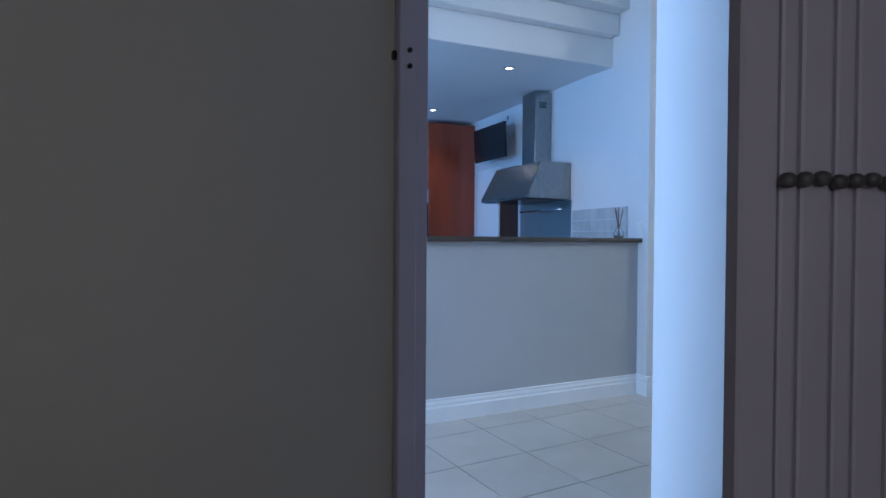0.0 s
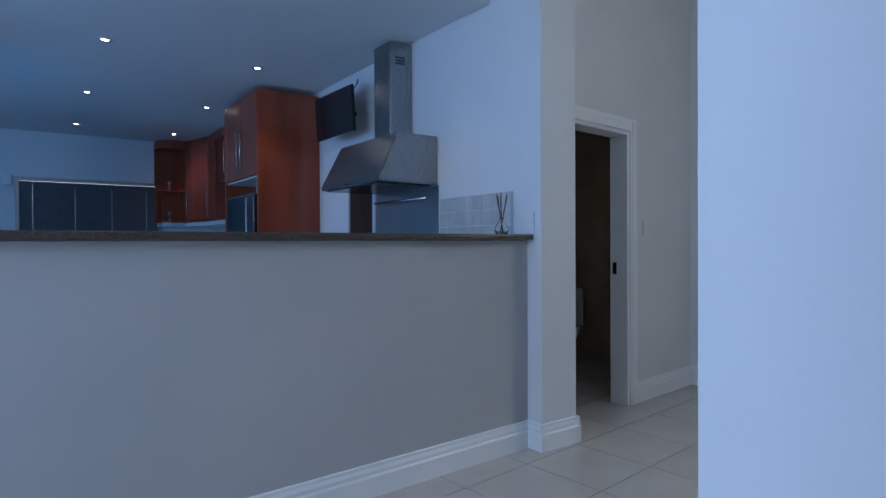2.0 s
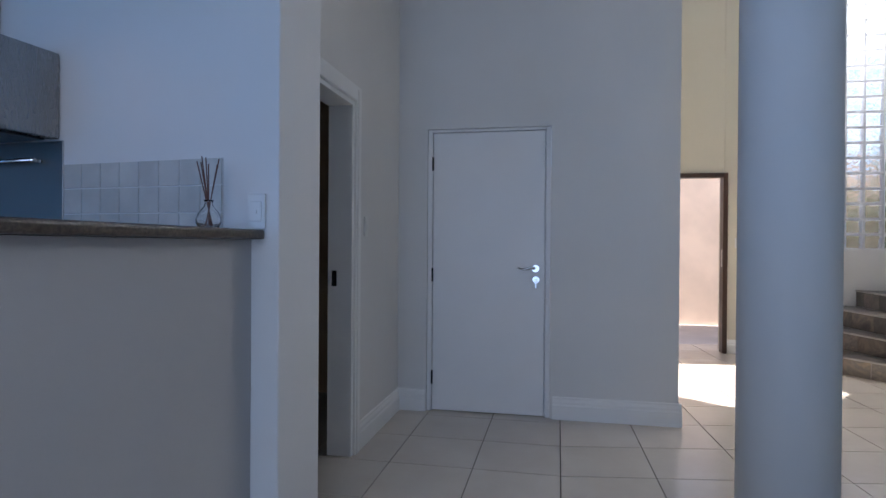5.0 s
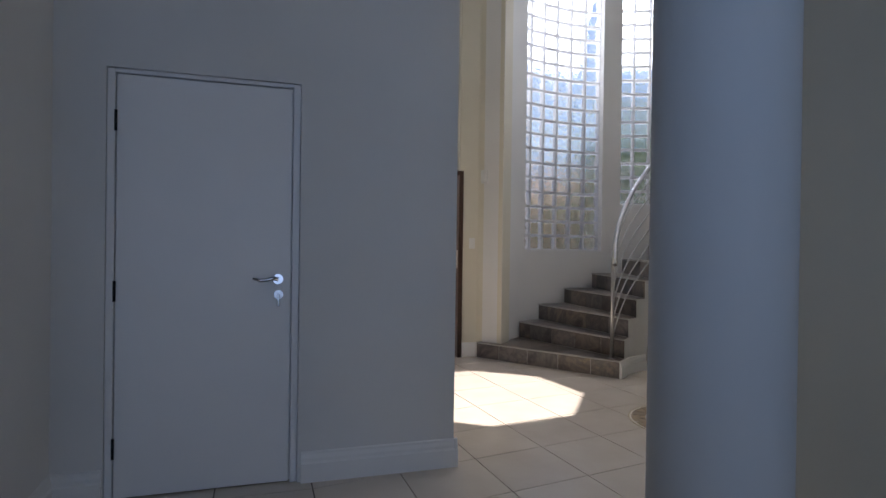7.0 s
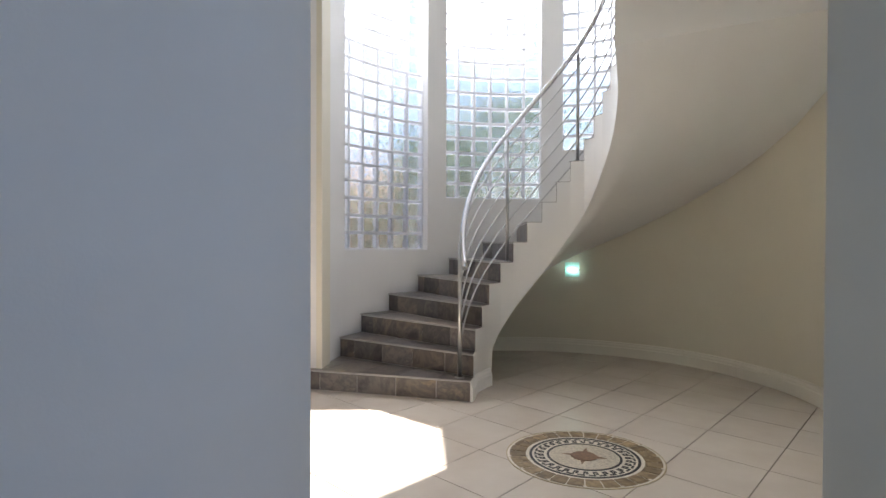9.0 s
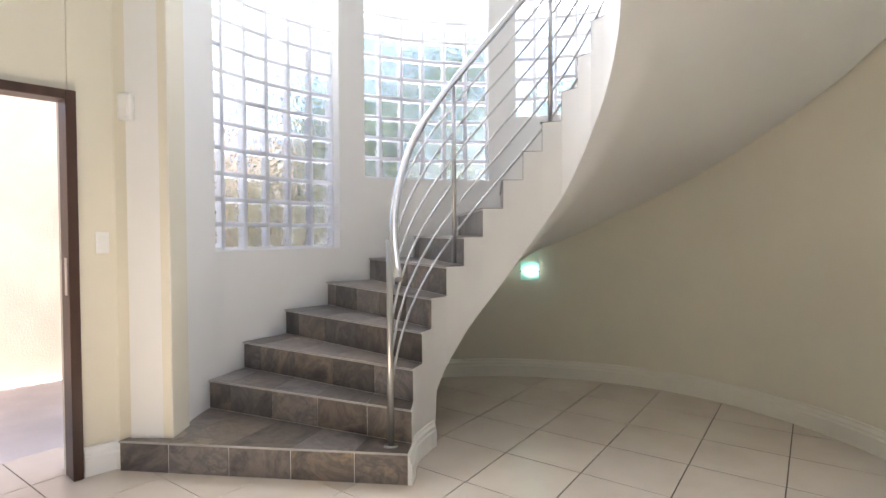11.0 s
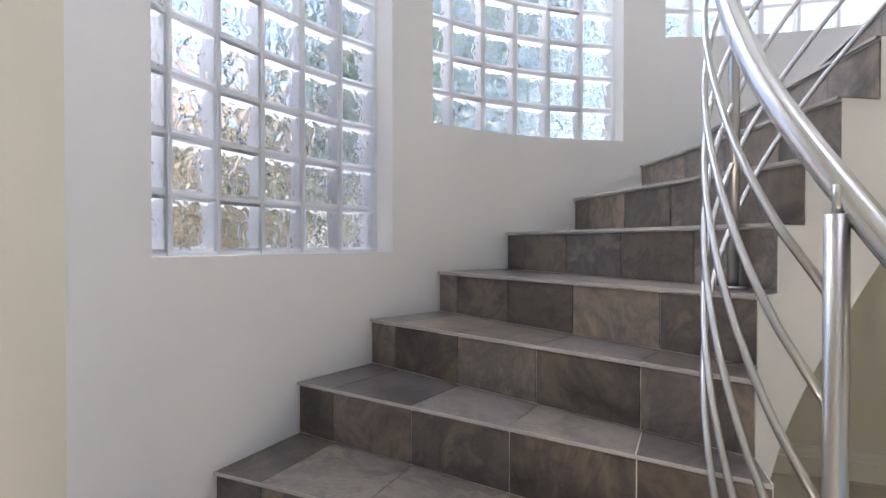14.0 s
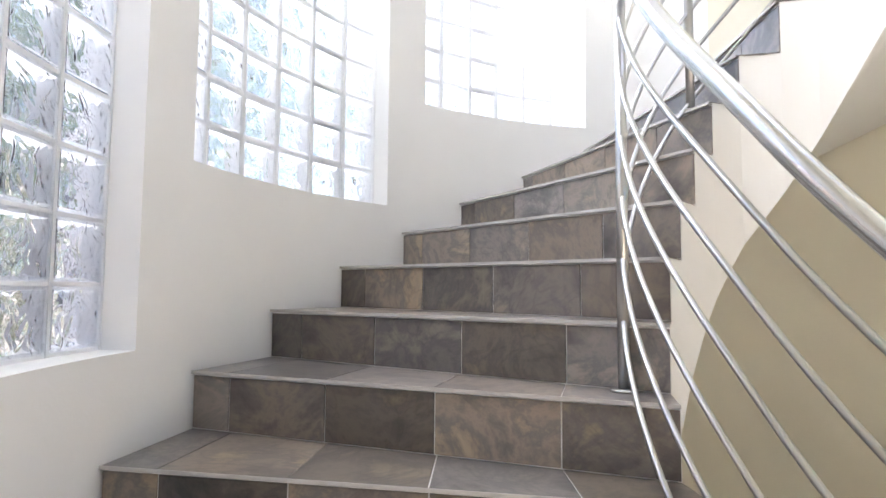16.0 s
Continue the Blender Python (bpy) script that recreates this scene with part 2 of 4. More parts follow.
    link(soft.outputs[0], cool.inputs["Factor"])
    link(veined.outputs["Result"], cool.inputs["A"])
    link(tint.outputs["Result"], cool.inputs["B"])
    link(cool.outputs["Result"], hsv.inputs["Color"])
    link(hsv.outputs[0], p.inputs["Base Color"])
    bp = t.nodes.new("ShaderNodeBump")
    bp.inputs["Strength"].default_value, bp.inputs["Distance"].default_value = 0.12, 0.01
    link(n.outputs["Fac"], bp.inputs["Height"])
    link(bp.outputs[0], p.inputs["Normal"])
    p.inputs["Roughness"].default_value = 0.28
    return m


def frosted(name, color, rough, through_light=0.92):
    """Pale glass edge or joint that lets daylight through."""
    m = bpy.data.materials.new(name)
    m.use_nodes = True
    t = m.node_tree
    p = t.nodes["Principled BSDF"]
    p.inputs["Base Color"].default_value, p.inputs["Roughness"].default_value = (*color, 1), rough
    tr = t.nodes.new("ShaderNodeBsdfTranslucent")
    tr.inputs["Color"].default_value = (*color, 1)
    mix = t.nodes.new("ShaderNodeMixShader")
    mix.inputs[0].default_value = through_light
    t.links.new(p.outputs[0], mix.inputs[1])
    t.links.new(tr.outputs[0], mix.inputs[2])
    t.links.new(mix.outputs[0], t.nodes["Material Output"].inputs[0])
    return m


SLATE = slate("brown_slate_tile")
SLATE_EDGE = material("pale_tile_edge", (0.40, 0.385, 0.37), 0.4, var=0.08, scale=14)
HOOD_STEEL = material("dull_brushed_steel", (0.33, 0.325, 0.32), 0.27, metal=1.0, var=0.04, scale=3, bump_scale=260, stretch=(1, 1, 0.1))
STEEL = material("brushed_steel", (0.50, 0.50, 0.49), 0.30, metal=1.0, var=0.03, scale=3, bump_scale=40, stretch=(1, 1, 0.1))
CHROME = material("polished_steel", (0.66, 0.67, 0.69), 0.22, metal=1.0, var=0.03, scale=9)
HANDLE_CHROME = material("door_handle_chrome", (0.42, 0.43, 0.45), 0.13, metal=1.0, var=0.03, scale=9)
CHERRY = material("cherry_wood", (0.37, 0.072, 0.026), 0.33, alt=(0.25, 0.046, 0.017), scale=7, bump=0.03, stretch=(1, 1, 0.12), coat=0.2)
DARKWOOD = material("dark_wood", (0.05, 0.022, 0.014), 0.4, var=0.3, scale=10, stretch=(1, 1, 0.1))
GRANITE = material("brown_granite", (0.105, 0.08, 0.063), 0.24, alt=(0.06, 0.045, 0.036), scale=110, bump=0.02)
BLACK = material("black_plastic", (0.012, 0.012, 0.014), 0.22, var=0.1, scale=5)
PLASTIC = material("white_plastic", (0.78, 0.78, 0.76), 0.35, var=0.02, scale=8)
PALE_TILE = material("pale_wall_tile", (0.58, 0.57, 0.54), 0.3, var=0.08, scale=9, obj_random=0.05)
MORTAR = material("white_mortar", (0.80, 0.80, 0.79), 0.75, var=0.05, scale=20, bump=0.1)
JOINT = frosted("pale_block_joint", (0.80, 0.80, 0.80), 0.5, 0.16)
BLOCK_EDGE = frosted("frosted_block_edge", (0.90, 0.90, 0.91), 0.3)
BLOCK = glass("wavy_block_glass", (0.98, 0.99, 0.99), 0.02, 1.45, 0.55, 17.0)
CLEAR = glass("clear_glass", (1, 1, 1), 0.0, 1.45)
LEAF = material("leaf", (0.12, 0.20, 0.07), 0.4, alt=(0.04, 0.085, 0.035), scale=3.5, island=0.35)
BARK = material("bark", (0.16, 0.11, 0.075), 0.85, var=0.3, scale=14, bump=0.3, bump_scale=30)
PAVING = material("outdoor_paving", (0.52, 0.47, 0.44), 0.85, var=0.15, scale=1.3, bump=0.2, bump_scale=30)
BLIND = material("black_blind_fabric", (0.075, 0.078, 0.085), 0.5, var=0.15, scale=30)
# wall colour of the first room, darkened to carry the shade of an unlit room
ROOM_SHADE = material("shaded_room_wall", (0.30, 0.285, 0.26), 0.6, var=0.05, scale=1.5, bump=0.03)
BEAD = material("dark_bead", (0.05, 0.047, 0.052), 0.45, var=0.1, scale=20)
MAUVE = material("mauve_painted_metal", (0.32, 0.30, 0.36), 0.45, var=0.04, scale=3)
CERAMIC = material("white_ceramic", (0.78, 0.76, 0.72), 0.12, var=0.02, scale=4)
LAMP_ON = glowing("downlight_bulb", (1.0, 0.93, 0.82), 6.0)

# ---------- floors and ceilings ----------
HALL_H, FOYER_H, KITCHEN_H = 3.9, 6.0, 2.78
CX, CY = 6.98, -1.20          # middle of the stair turn


def wall_r(a):
    """Radius of the stair wall at the angle a: it is not a true circle."""
    return float(np.interp(a, (-181, -150, -110, -85, -60, -45, -30, -15, -5, 7, 22, 41), (2.085, 2.02, 2.04, 2.10, 2.13, 2.175, 2.20, 2.20, 2.206, 2.210, 2.222, 2.077)))

thing("floor", box(-3.2, 9.3, -3.9, 11.6, -0.2, -0.006), GROUT, "brown grouted floor bed under beige tiles", "floor", kind="structure")


def polar(a, r, z=None):
    x, y = CX + r * math.cos(radians(a)), CY + r * math.sin(radians(a))
    return (x, y) if z is None else Vector((x, y, z))


# ---------- straight walls ----------
def wall(name, pts, z0, z1, mat=PLASTER, label=""):
    return thing(name, prism(pts, z0, z1), mat, label or "smooth painted plaster wall", "wall", kind="structure")


def strip(p0, p1, t):
    """The outline of a straight wall from p0 to p1 whose body lies to the right of the way."""
    a, b = Vector(p0), Vector(p1)
    d = (b - a).normalized()
    n = Vector((d.y, -d.x)) * t
    return [tuple(a), tuple(a + n), tuple(b + n), tuple(b)]


def wall_with_door(name, p0, p1, t, height, s0, s1, door_h, mat, label):
    """A straight wall with one doorway from s0 to s1 along it."""
    a, b = Vector(p0), Vector(p1)
    d = (b - a).normalized()
    bm = prism(strip(a, a + d * s0, t), 0, height)
    bm = prism(strip(a + d * s1, b, t), 0, height, bm)
    bm = prism(strip(a + d * s0, a + d * s1, t), door_h, height, bm)
    return thing(name, bm, mat, label, "wall", kind="structure")


# hall: wall with the white door, its block towards the foyer
WD = 5.755
bm = bmesh.new()
outline = [(1.655, 0), (2.518, 0), (2.518, 2.082), (3.42, 2.082), (3.42, 0), (3.64, 0), (3.64, FOYER_H), (1.655, FOYER_H)]
near = [bm.verts.new((WD, y, z)) for y, z in outline]
away = [bm.verts.new((WD + 0.14, y, z)) for y, z in outline]
bm.faces.new(near), bm.faces.new(away[::-1])
for i in range(len(outline)):
    j = (i + 1) % len(outline)
    bm.faces.new((near[i], near[j], away[j], away[i]))
bmesh.ops.recalc_face_normals(bm, faces=bm.faces)
thing("wall_hall_east", bm, PLASTER, "pale grey plaster wall around the white door", "wall", kind="structure")
wall("wall_foyer_north", [(WD + 0.142, 1.655), (9.0, 1.655), (9.0, 1.80), (WD + 0.142, 1.80)], 0, FOYER_H, CREAM, "cream plaster wall of the foyer")
# toilet wall, with its doorway
wall_with_door("wall_toilet", (WD + 0.13, 3.64), (3.83, 3.64), 0.13, HALL_H, 1.115, 1.885, 2.06, PLASTER, "pale plaster wall with a narrow doorway")
# wing wall of the kitchen
W = box(0.0, 0.30, 0.0, 7.2, 0, HALL_H, 0.004)
W.transform(KIT)
thing("wall_kitchen_range", W, PLASTER, "white plaster kitchen wall ending in a pillar", "wall", kind="structure")
# south side of the hall
wall("wall_hall_south", [(1.45, 0.74), (4.437, 0.74), (4.437, 0.88), (1.45, 0.88)], 0, FOYER_H, CREAM, "beige plaster wall behind the round column")
wall("wall_over_foyer_opening", [(4.439, 0.74), (WD - 0.002, 1.66), (WD - 0.002, 1.80), (4.439, 0.88)], HALL_H - 0.05, FOYER_H, CREAM)
wall("wall_foyer_west", [(4.20, 0.738), (4.76, -1.15), (4.908, -1.15), (4.36, 0.738)], 0, FOYER_H, CREAM, "cream plaster wall of the foyer")
# slanting wall by the start and the dark room
wall("wall_slanting", [(1.365, 1.545), (0.86, 0.38), (0.99, 0.33), (1.47, 1.47)], 0, HALL_H, PLASTER, "pale plaster wall lit by blue daylight")
wall("wall_behind_slanting", [(1.472, 1.47), (1.40, 1.30), (1.46, 0.882), (1.60, 0.882)], 0, HALL_H)
wall("wall_room_north", [(-2.4, 1.47), (0.375, 1.47), (0.375, 1.59), (-2.4, 1.59)], 0, HALL_H, ROOM_SHADE, "wall of the unlit room, its shade put into a darker colour")
wall("wall_room_west", [(-2.55, -1.8), (-2.4, -1.8), (-2.4, 1.59), (-2.55, 1.59)], 0, HALL_H, ROOM_SHADE)
wall("wall_room_south", [(-2.55, -1.95), (1.05, -1.95), (1.05, -1.802), (-2.55, -1.802)], 0, HALL_H, ROOM_SHADE)
wall("wall_room_east", [(0.86, -1.80), (0.99, -1.80), (0.99, 0.327), (0.86, 0.375)], 0, HALL_H, ROOM_SHADE)
thing("ceiling_room", box(-2.55, 1.05, -1.95, 1.46, 2.72, 2.8), CEIL, "plain white ceiling", "ceiling", kind="structure")
# toilet room shell
wall("wall_toilet_back", [(3.88, 5.60), (6.22, 5.60), (6.22, 5.72), (3.88, 5.72)], 0, 2.9, TOILET_PAINT)
wall("wall_toilet_east", [(6.10, 3.772), (6.22, 3.772), (6.22, 5.60), (6.10, 5.60)], 0, 2.9, TOILET_PAINT)
wall("wall_toilet_south", [(5.60, 3.773), (6.098, 3.773), (6.098, 3.87), (5.60, 3.87)], 0, 2.9, TOILET_PAINT)
thing("ceiling_toilet", box(3.95, 6.24, 3.78, 5.75, 2.5, 2.58), CEIL, "plain ceiling of the toilet", "ceiling", kind="structure")
# west wall of hall and kitchen, with two window openings
bm = bmesh.new()
for v0, v1, z0, z1 in ((-3.2, -2.1, 0, HALL_H), (-2.1, -0.2, 0, 0.4), (-2.1, -0.2, 2.7, HALL_H), (-0.2, 1.3, 0, HALL_H), (1.3, 4.7, 0, 1.0), (1.3, 4.7, 2.5, HALL_H), (4.7, 7.35, 0, HALL_H)):
    box(-5.35, -5.2, v0, v1, z0, z1, bm=bm)
bm.transform(KIT)
thing("wall_west", bm, PLASTER, "white plaster wall with two large windows", "wall", kind="structure")
# unseen panels, added to keep the white sky out of the two openings
for i, (v0, v1, z0, z1) in enumerate(((-2.1, -0.2, 0.4, 2.7), (1.3, 4.7, 1.0, 2.5))):
    bm = box(-5.34, -5.32, v0, v1, z0, z1)
    bm.transform(KIT)
    thing(f"window_{i + 6}", bm, PLASTIC, "unseen pale panel closing a west window opening against the sky", "window", kind="structure")
bm = bmesh.new()
for u0, u1, z0, z1 in ((-5.2, -2.52, 0, HALL_H), (-2.52, -0.80, 0, 0.9), (-2.52, -0.80, 2.12, HALL_H), (-0.80, 0.35, 0, HALL_H)):
    box(u0, u1, 7.2, 7.35, z0, z1, bm=bm)
bm.transform(KIT)
thing("wall_kitchen_north", bm, PLASTER, "white plaster wall with a wide window", "wall", kind="structure")
# ceilings
bm = box(-5.3, -0.002, 0.46, 7.25, KITCHEN_H, KITCHEN_H + 0.12)
bm.transform(KIT)
thing("ceiling_kitchen", bm, CEIL, "lowered white kitchen ceiling with downlights", "ceiling", kind="structure")
bm = bmesh.new()
for v0, z0, z1 in ((0.452, 2.77, 3.02), (0.36, 3.02, 3.20), (0.24, 3.20, 3.42), (0.10, 3.42, HALL_H + 0.1)):
    box(-5.3, -0.002, v0, v0 + 0.25, z0, z1, 0.012, 2, bm=bm)
bm.transform(KIT)
thing("ceiling_cornice", bm, CEIL, "stepped white bulkhead edging the kitchen ceiling", "cornice", kind="structure")
bm = prism([(-3.2, 1.2), (1.5, 0.80), (4.62, 0.80), (WD + 0.1, 1.75), (WD + 0.1, 3.8), (3.5, 4.0), (-3.2, 5.0)], HALL_H, HALL_H + 0.1)
thing("ceiling_hall", bm, CEIL, "high white hall ceiling", "ceiling", kind="structure")
# foyer ceiling with an octagonal rooflight over the medallion
SKY_R = 0.905
SX, SY = 7.21 - 1.15, 0.905 - 1.0
bm = bmesh.new()
octo = [Vector((SX + SKY_R * math.cos(radians(30.5 + 45 * k)), SY + SKY_R * math.sin(radians(30.5 + 45 * k)), 0)) for k in range(8)]
far = [Vector((SX + 4.6 * math.cos(radians(22.5 + 45 * k)), SY + 4.6 * math.sin(radians(22.5 + 45 * k)), 0)) for k in range(8)]
up = Vector((0, 0, FOYER_H))
for k in range(8):
    j = (k + 1) % 8
    b = bmesh.new()
    v = [b.verts.new(p) for p in (octo[k] + up, octo[j] + up, far[j] + up, far[k] + up)]
    w = [b.verts.new(q.co + Vector((0, 0, 0.15))) for q in v]
    b.faces.new(v), b.faces.new(w)
    for i in range(4):
        b.faces.new((v[i], v[(i + 1) % 4], w[(i + 1) % 4], w[i]))
    bmesh.ops.recalc_face_normals(b, faces=b.faces)
    merge(bm, b)
thing("ceiling_foyer", bm, CEIL, "high white ceiling with an octagonal rooflight", "ceiling", kind="structure")

# ---------- the curved stair wall with three window openings ----------
RISE = 0.188
IN_A = [56.2, 46.0, 33.5, 22.0, 10.7, -1.5, -12.3, -23.4, -34.9, -46.3, -57.0]
OUT_A = [37.0, 25.8, 16.3, 6.0, -4.4, -14.9, -26.0, -36.8, -47.1, -57.0, -68.2]
IN_R = [0.756, 0.722, 0.730, 0.720, 0.730, 0.732, 0.714, 0.698, 0.679, 0.670, 0.665, 0.645, 0.575, 0.53, 0.51, 0.485, 0.46, 0.43, 0.40]
for k in range(11, 19):
    IN_A.append(-57.0 - 11.2 * (k - 10))
    OUT_A.append(-68.2 - 11.2 * (k - 10))


def level(k):
    """Height of tread k; the first riser is a little lower than the rest."""
    return RISE * k - 0.014 if k else 0.0


WINDOWS = [(-7.5, 23.2, 1.207, 20), (-44.2, -13.8, 1.81, 17), (-79.4, -50.5, 2.385, 14)]
PITCH = 0.182


def soffit_z(a):
    """Underside of the flight at the angle a."""
    k = np.interp(-a, [-v for v in OUT_A], range(1, len(OUT_A) + 1))
    return RISE * (k - 1) - 0.40


def curved_wall():
    cuts = {41.0, -181.0}
    zs = {0.0, FOYER_H}
    for a0, a1, z0, n in WINDOWS:
        cuts |= {a0, a1}
        zs |= {z0, z0 + n * PITCH + 0.01}
    base = sorted(cuts)
    angles = []
    for p, q in zip(base, base[1:]):
        n = max(1, round((q - p) / 1.6))
        angles += [p + (q - p) * i / n for i in range(n)]
    angles.append(base[-1])
    zb = sorted(zs)
    zl = []
    for p, q in zip(zb, zb[1:]):
        n = max(1, round((q - p) / 0.15))
        zl += [p + (q - p) * i / n for i in range(n)]
    zl.append(zb[-1])

    def solid(i, j):
        if not (0 <= i < len(angles) - 1 and 0 <= j < len(zl) - 1):
            return False
        a, z = (angles[i] + angles[i + 1]) / 2, (zl[j] + zl[j + 1]) / 2
        return not any(a0 < a < a1 and z0 < z < z0 + n * PITCH + 0.01 for a0, a1, z0, n in WINDOWS)

    bm = bmesh.new()
    R0, R1 = 0.0, 0.24
    grids = [[[bm.verts.new(polar(a, wall_r(a) + r, z)) for z in zl] for a in angles] for r in (R0, R1)]
    for i in range(len(angles) - 1):
        for j in range(len(zl) - 1):
            if not solid(i, j):
                continue
            a, z = (angles[i] + angles[i + 1]) / 2, (zl[j] + zl[j + 1]) / 2
            for g, flip in zip(grids, (True, False)):
                q = (g[i][j], g[i + 1][j], g[i + 1][j + 1], g[i][j + 1])
                f = bm.faces.new(q[::-1] if flip else q)
                f.smooth = True
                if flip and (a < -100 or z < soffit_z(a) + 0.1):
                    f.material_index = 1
            for di, dj, c in ((-1, 0, ((i, j), (i, j + 1))), (1, 0, ((i + 1, j), (i + 1, j + 1))), (0, -1, ((i, j), (i + 1, j))), (0, 1, ((i, j + 1), (i + 1, j + 1)))):
                if not solid(i + di, j + dj):
                    (i0, j0), (i1, j1) = c
                    q0, q1 = wall_r(angles[i0]), wall_r(angles[i1])
                    ps = [polar(angles[i0], q0 + R0, zl[j0]), polar(angles[i1], q1 + R0, zl[j1]), polar(angles[i1], q1 + R1, zl[j1]), polar(angles[i0], q0 + R1, zl[j0])]
                    bm.faces.new([bm.verts.new(p) for p in ps])
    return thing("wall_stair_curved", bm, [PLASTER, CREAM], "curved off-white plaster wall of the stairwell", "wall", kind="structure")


curved_wall()
# front door wall and the little return beside the stair
thing("wall_front", prism([(8.80, 1.50), (9.0, 1.50), (9.0, 1.655), (8.80, 1.655)], 0, FOYER_H), CREAM, "cream plaster wall beside the front door", "wall", kind="structure")
thing("wall_over_front_door", prism([(8.80, 0.585), (9.0, 0.585), (9.0, 1.50), (8.80, 1.50)], 2.075, FOYER_H), CREAM, "cream plaster wall over the front door", "wall", kind="structure")
bm = prism([(8.80, 0.585), (8.80, 0.36), (8.545, 0.165), (8.70, 0.0), (9.0, 0.22), (9.0, 0.585)], 0, FOYER_H, bev=0.006)
thing("wall_stair_return", bm, CREAM, "cream plaster return between front door and stair", "wall", kind="structure")

# ---------- staircase ----------
def nosing(k):
    """Inner and outer end of the front edge of tread k."""
    p = Vector(polar(IN_A[k - 1], IN_R[k - 1]))
    q = Vector((8.74, 0.375)) if k == 1 else Vector(polar(OUT_A[k - 1], wall_r(OUT_A[k - 1]) - 0.003))
    return p, q


stair = thing("staircase", None, None, "curving staircase of brown slate tiles with white plastered underside", "staircase", kind="structure")
N_STEP = 18
body = bmesh.new()


def under(k):
    """Height of the underside at the step number k, which may be a fraction."""
    if k > 11:
        return level(k) - 0.69
    return float(np.interp(k, (5.2, 5.27, 5.83, 6.27, 7.19, 8.09, 9, 10, 11), (0, 0.32, 0.445, 0.525, 0.695, 0.84, 1.0, 1.185, 1.364)))


def facet(bm, *ps):
    return bm.faces.new([bm.verts.new(p) for p in ps])


def v3(p, z):
    return Vector((p.x, p.y, z))


SUB = 6
for k in range(1, N_STEP + 1):
    a0, b0 = nosing(k)
    a1, b1 = nosing(k + 1)
    top = level(k) - 0.005
    for s in range(SUB):
        f0, f1 = s / SUB, (s + 1) / SUB
        def arc(f):
            ang = IN_A[k - 1] + (IN_A[k] - IN_A[k - 1]) * f
            return Vector(polar(ang, IN_R[k - 1] * (1 - f) + IN_R[k] * f))
        p, q = arc(f0), arc(f1)
        u0, u1 = under(k + f0), under(k + f1)
        facet(body, v3(p, u0), v3(p, top), v3(q, top), v3(q, u1))
        B0, B1 = b0.lerp(b1, f0), b0.lerp(b1, f1)
        # underside, in strips across the width
        for w in range(6):
            g0, g1 = w / 6, (w + 1) / 6
            facet(body, v3(p.lerp(B0, g0), u0), v3(p.lerp(B0, g1), u0), v3(q.lerp(B1, g1), u1), v3(q.lerp(B1, g0), u1))
    facet(body, v3(a0, top), v3(b0, top), v3(b1, top), v3(a1, top))
    facet(body, v3(a0, under(k)), v3(b0, under(k)), v3(b0, top), v3(a0, top))
    facet(body, v3(a1, under(k + 1)), v3(b1, under(k + 1)), v3(b1, top), v3(a1, top))
bmesh.ops.remove_doubles(body, verts=body.verts, dist=0.0005)
bmesh.ops.recalc_face_normals(body, faces=body.faces)
for f in body.faces:
    f.smooth = abs(f.normal.z) < 0.9 and f.calc_center_median().z < 99 and f.normal.z < -0.05
part("flight", body, PLASTER, stair, "white plastered stringer and underside")


def slab(quad, n, thick):
    """A flat tile from four corners, pushed out by thick along n."""
    b = bmesh.new()
    lo = [b.verts.new(p) for p in quad]
    hi = [b.verts.new(p + n * thick) for p in quad]
    b.faces.new(lo[::-1]), b.faces.new(hi)
    for i in range(4):
        b.faces.new((lo[i], lo[(i + 1) % 4], hi[(i + 1) % 4], hi[i]))
    bmesh.ops.recalc_face_normals(b, faces=b.faces)
    return b


def inset_quad(q, g):
    c = sum(q, Vector()) / 4
    e = [(q[(i + 1) % 4] - q[i]).normalized() for i in range(4)]
    return [q[i] + e[i] * g - e[i - 1] * g for i in range(4)]


for k in range(1, N_STEP + 1):
    a0, b0 = nosing(k)
    a1, b1 = nosing(k + 1)
    d = b0 - a0
    L = d.length
    n2 = Vector((d.y, -d.x, 0)).normalized()
    mid = (a1 + b1) / 2 - (a0 + b0) / 2
    if n2.xy.dot(mid) > 0:
        n2 = -n2
    cuts = [0.0] + [(0.29 + 0.353 * j) / L for j in range(8) if (0.29 + 0.353 * j) / L < 0.97] + [1.0]
    z0, z1 = level(k - 1), level(k) - 0.014
    for c0, c1 in zip(cuts, cuts[1:]):
        p, q = a0.lerp(b0, c0), a0.lerp(b0, c1)
        quad = inset_quad([v3(p, z0), v3(q, z0), v3(q, z1), v3(p, z1)], 0.0022)
        part("riser_tile", slab(quad, n2, 0.004), SLATE, stair)
    for c0, c1 in zip(cuts, cuts[1:]):
        p, q = a0.lerp(b0, c0) + n2.xy * 0.012, a0.lerp(b0, c1) + n2.xy * 0.012
        r, s = a1.lerp(b1, c1) , a1.lerp(b1, c0)
        quad = inset_quad([v3(c, level(k) - 0.005) for c in (p, q, r, s)], 0.0022)
        part("tread_tile", slab(quad, Vector((0, 0, 1)), 0.004), SLATE, stair)
    e0, e1 = a0 + n2.xy * 0.013, b0 + n2.xy * 0.013
    quad = [v3(e0, level(k) - 0.010), v3(e1, level(k) - 0.010), v3(e1, level(k)), v3(e0, level(k))]
    part("nosing", slab(quad, n2, 0.003), SLATE_EDGE, stair, "pale bevelled nosing strip")
# landing at the head of the flight
bm = prism([polar(a, wall_r(a) - 0.004) for a in (-181, -175, -168, OUT_A[18])] + [polar(a, IN_R[18]) for a in (IN_A[18], -168, -175, -181)], level(19) - 0.28, level(19) - 0.012)
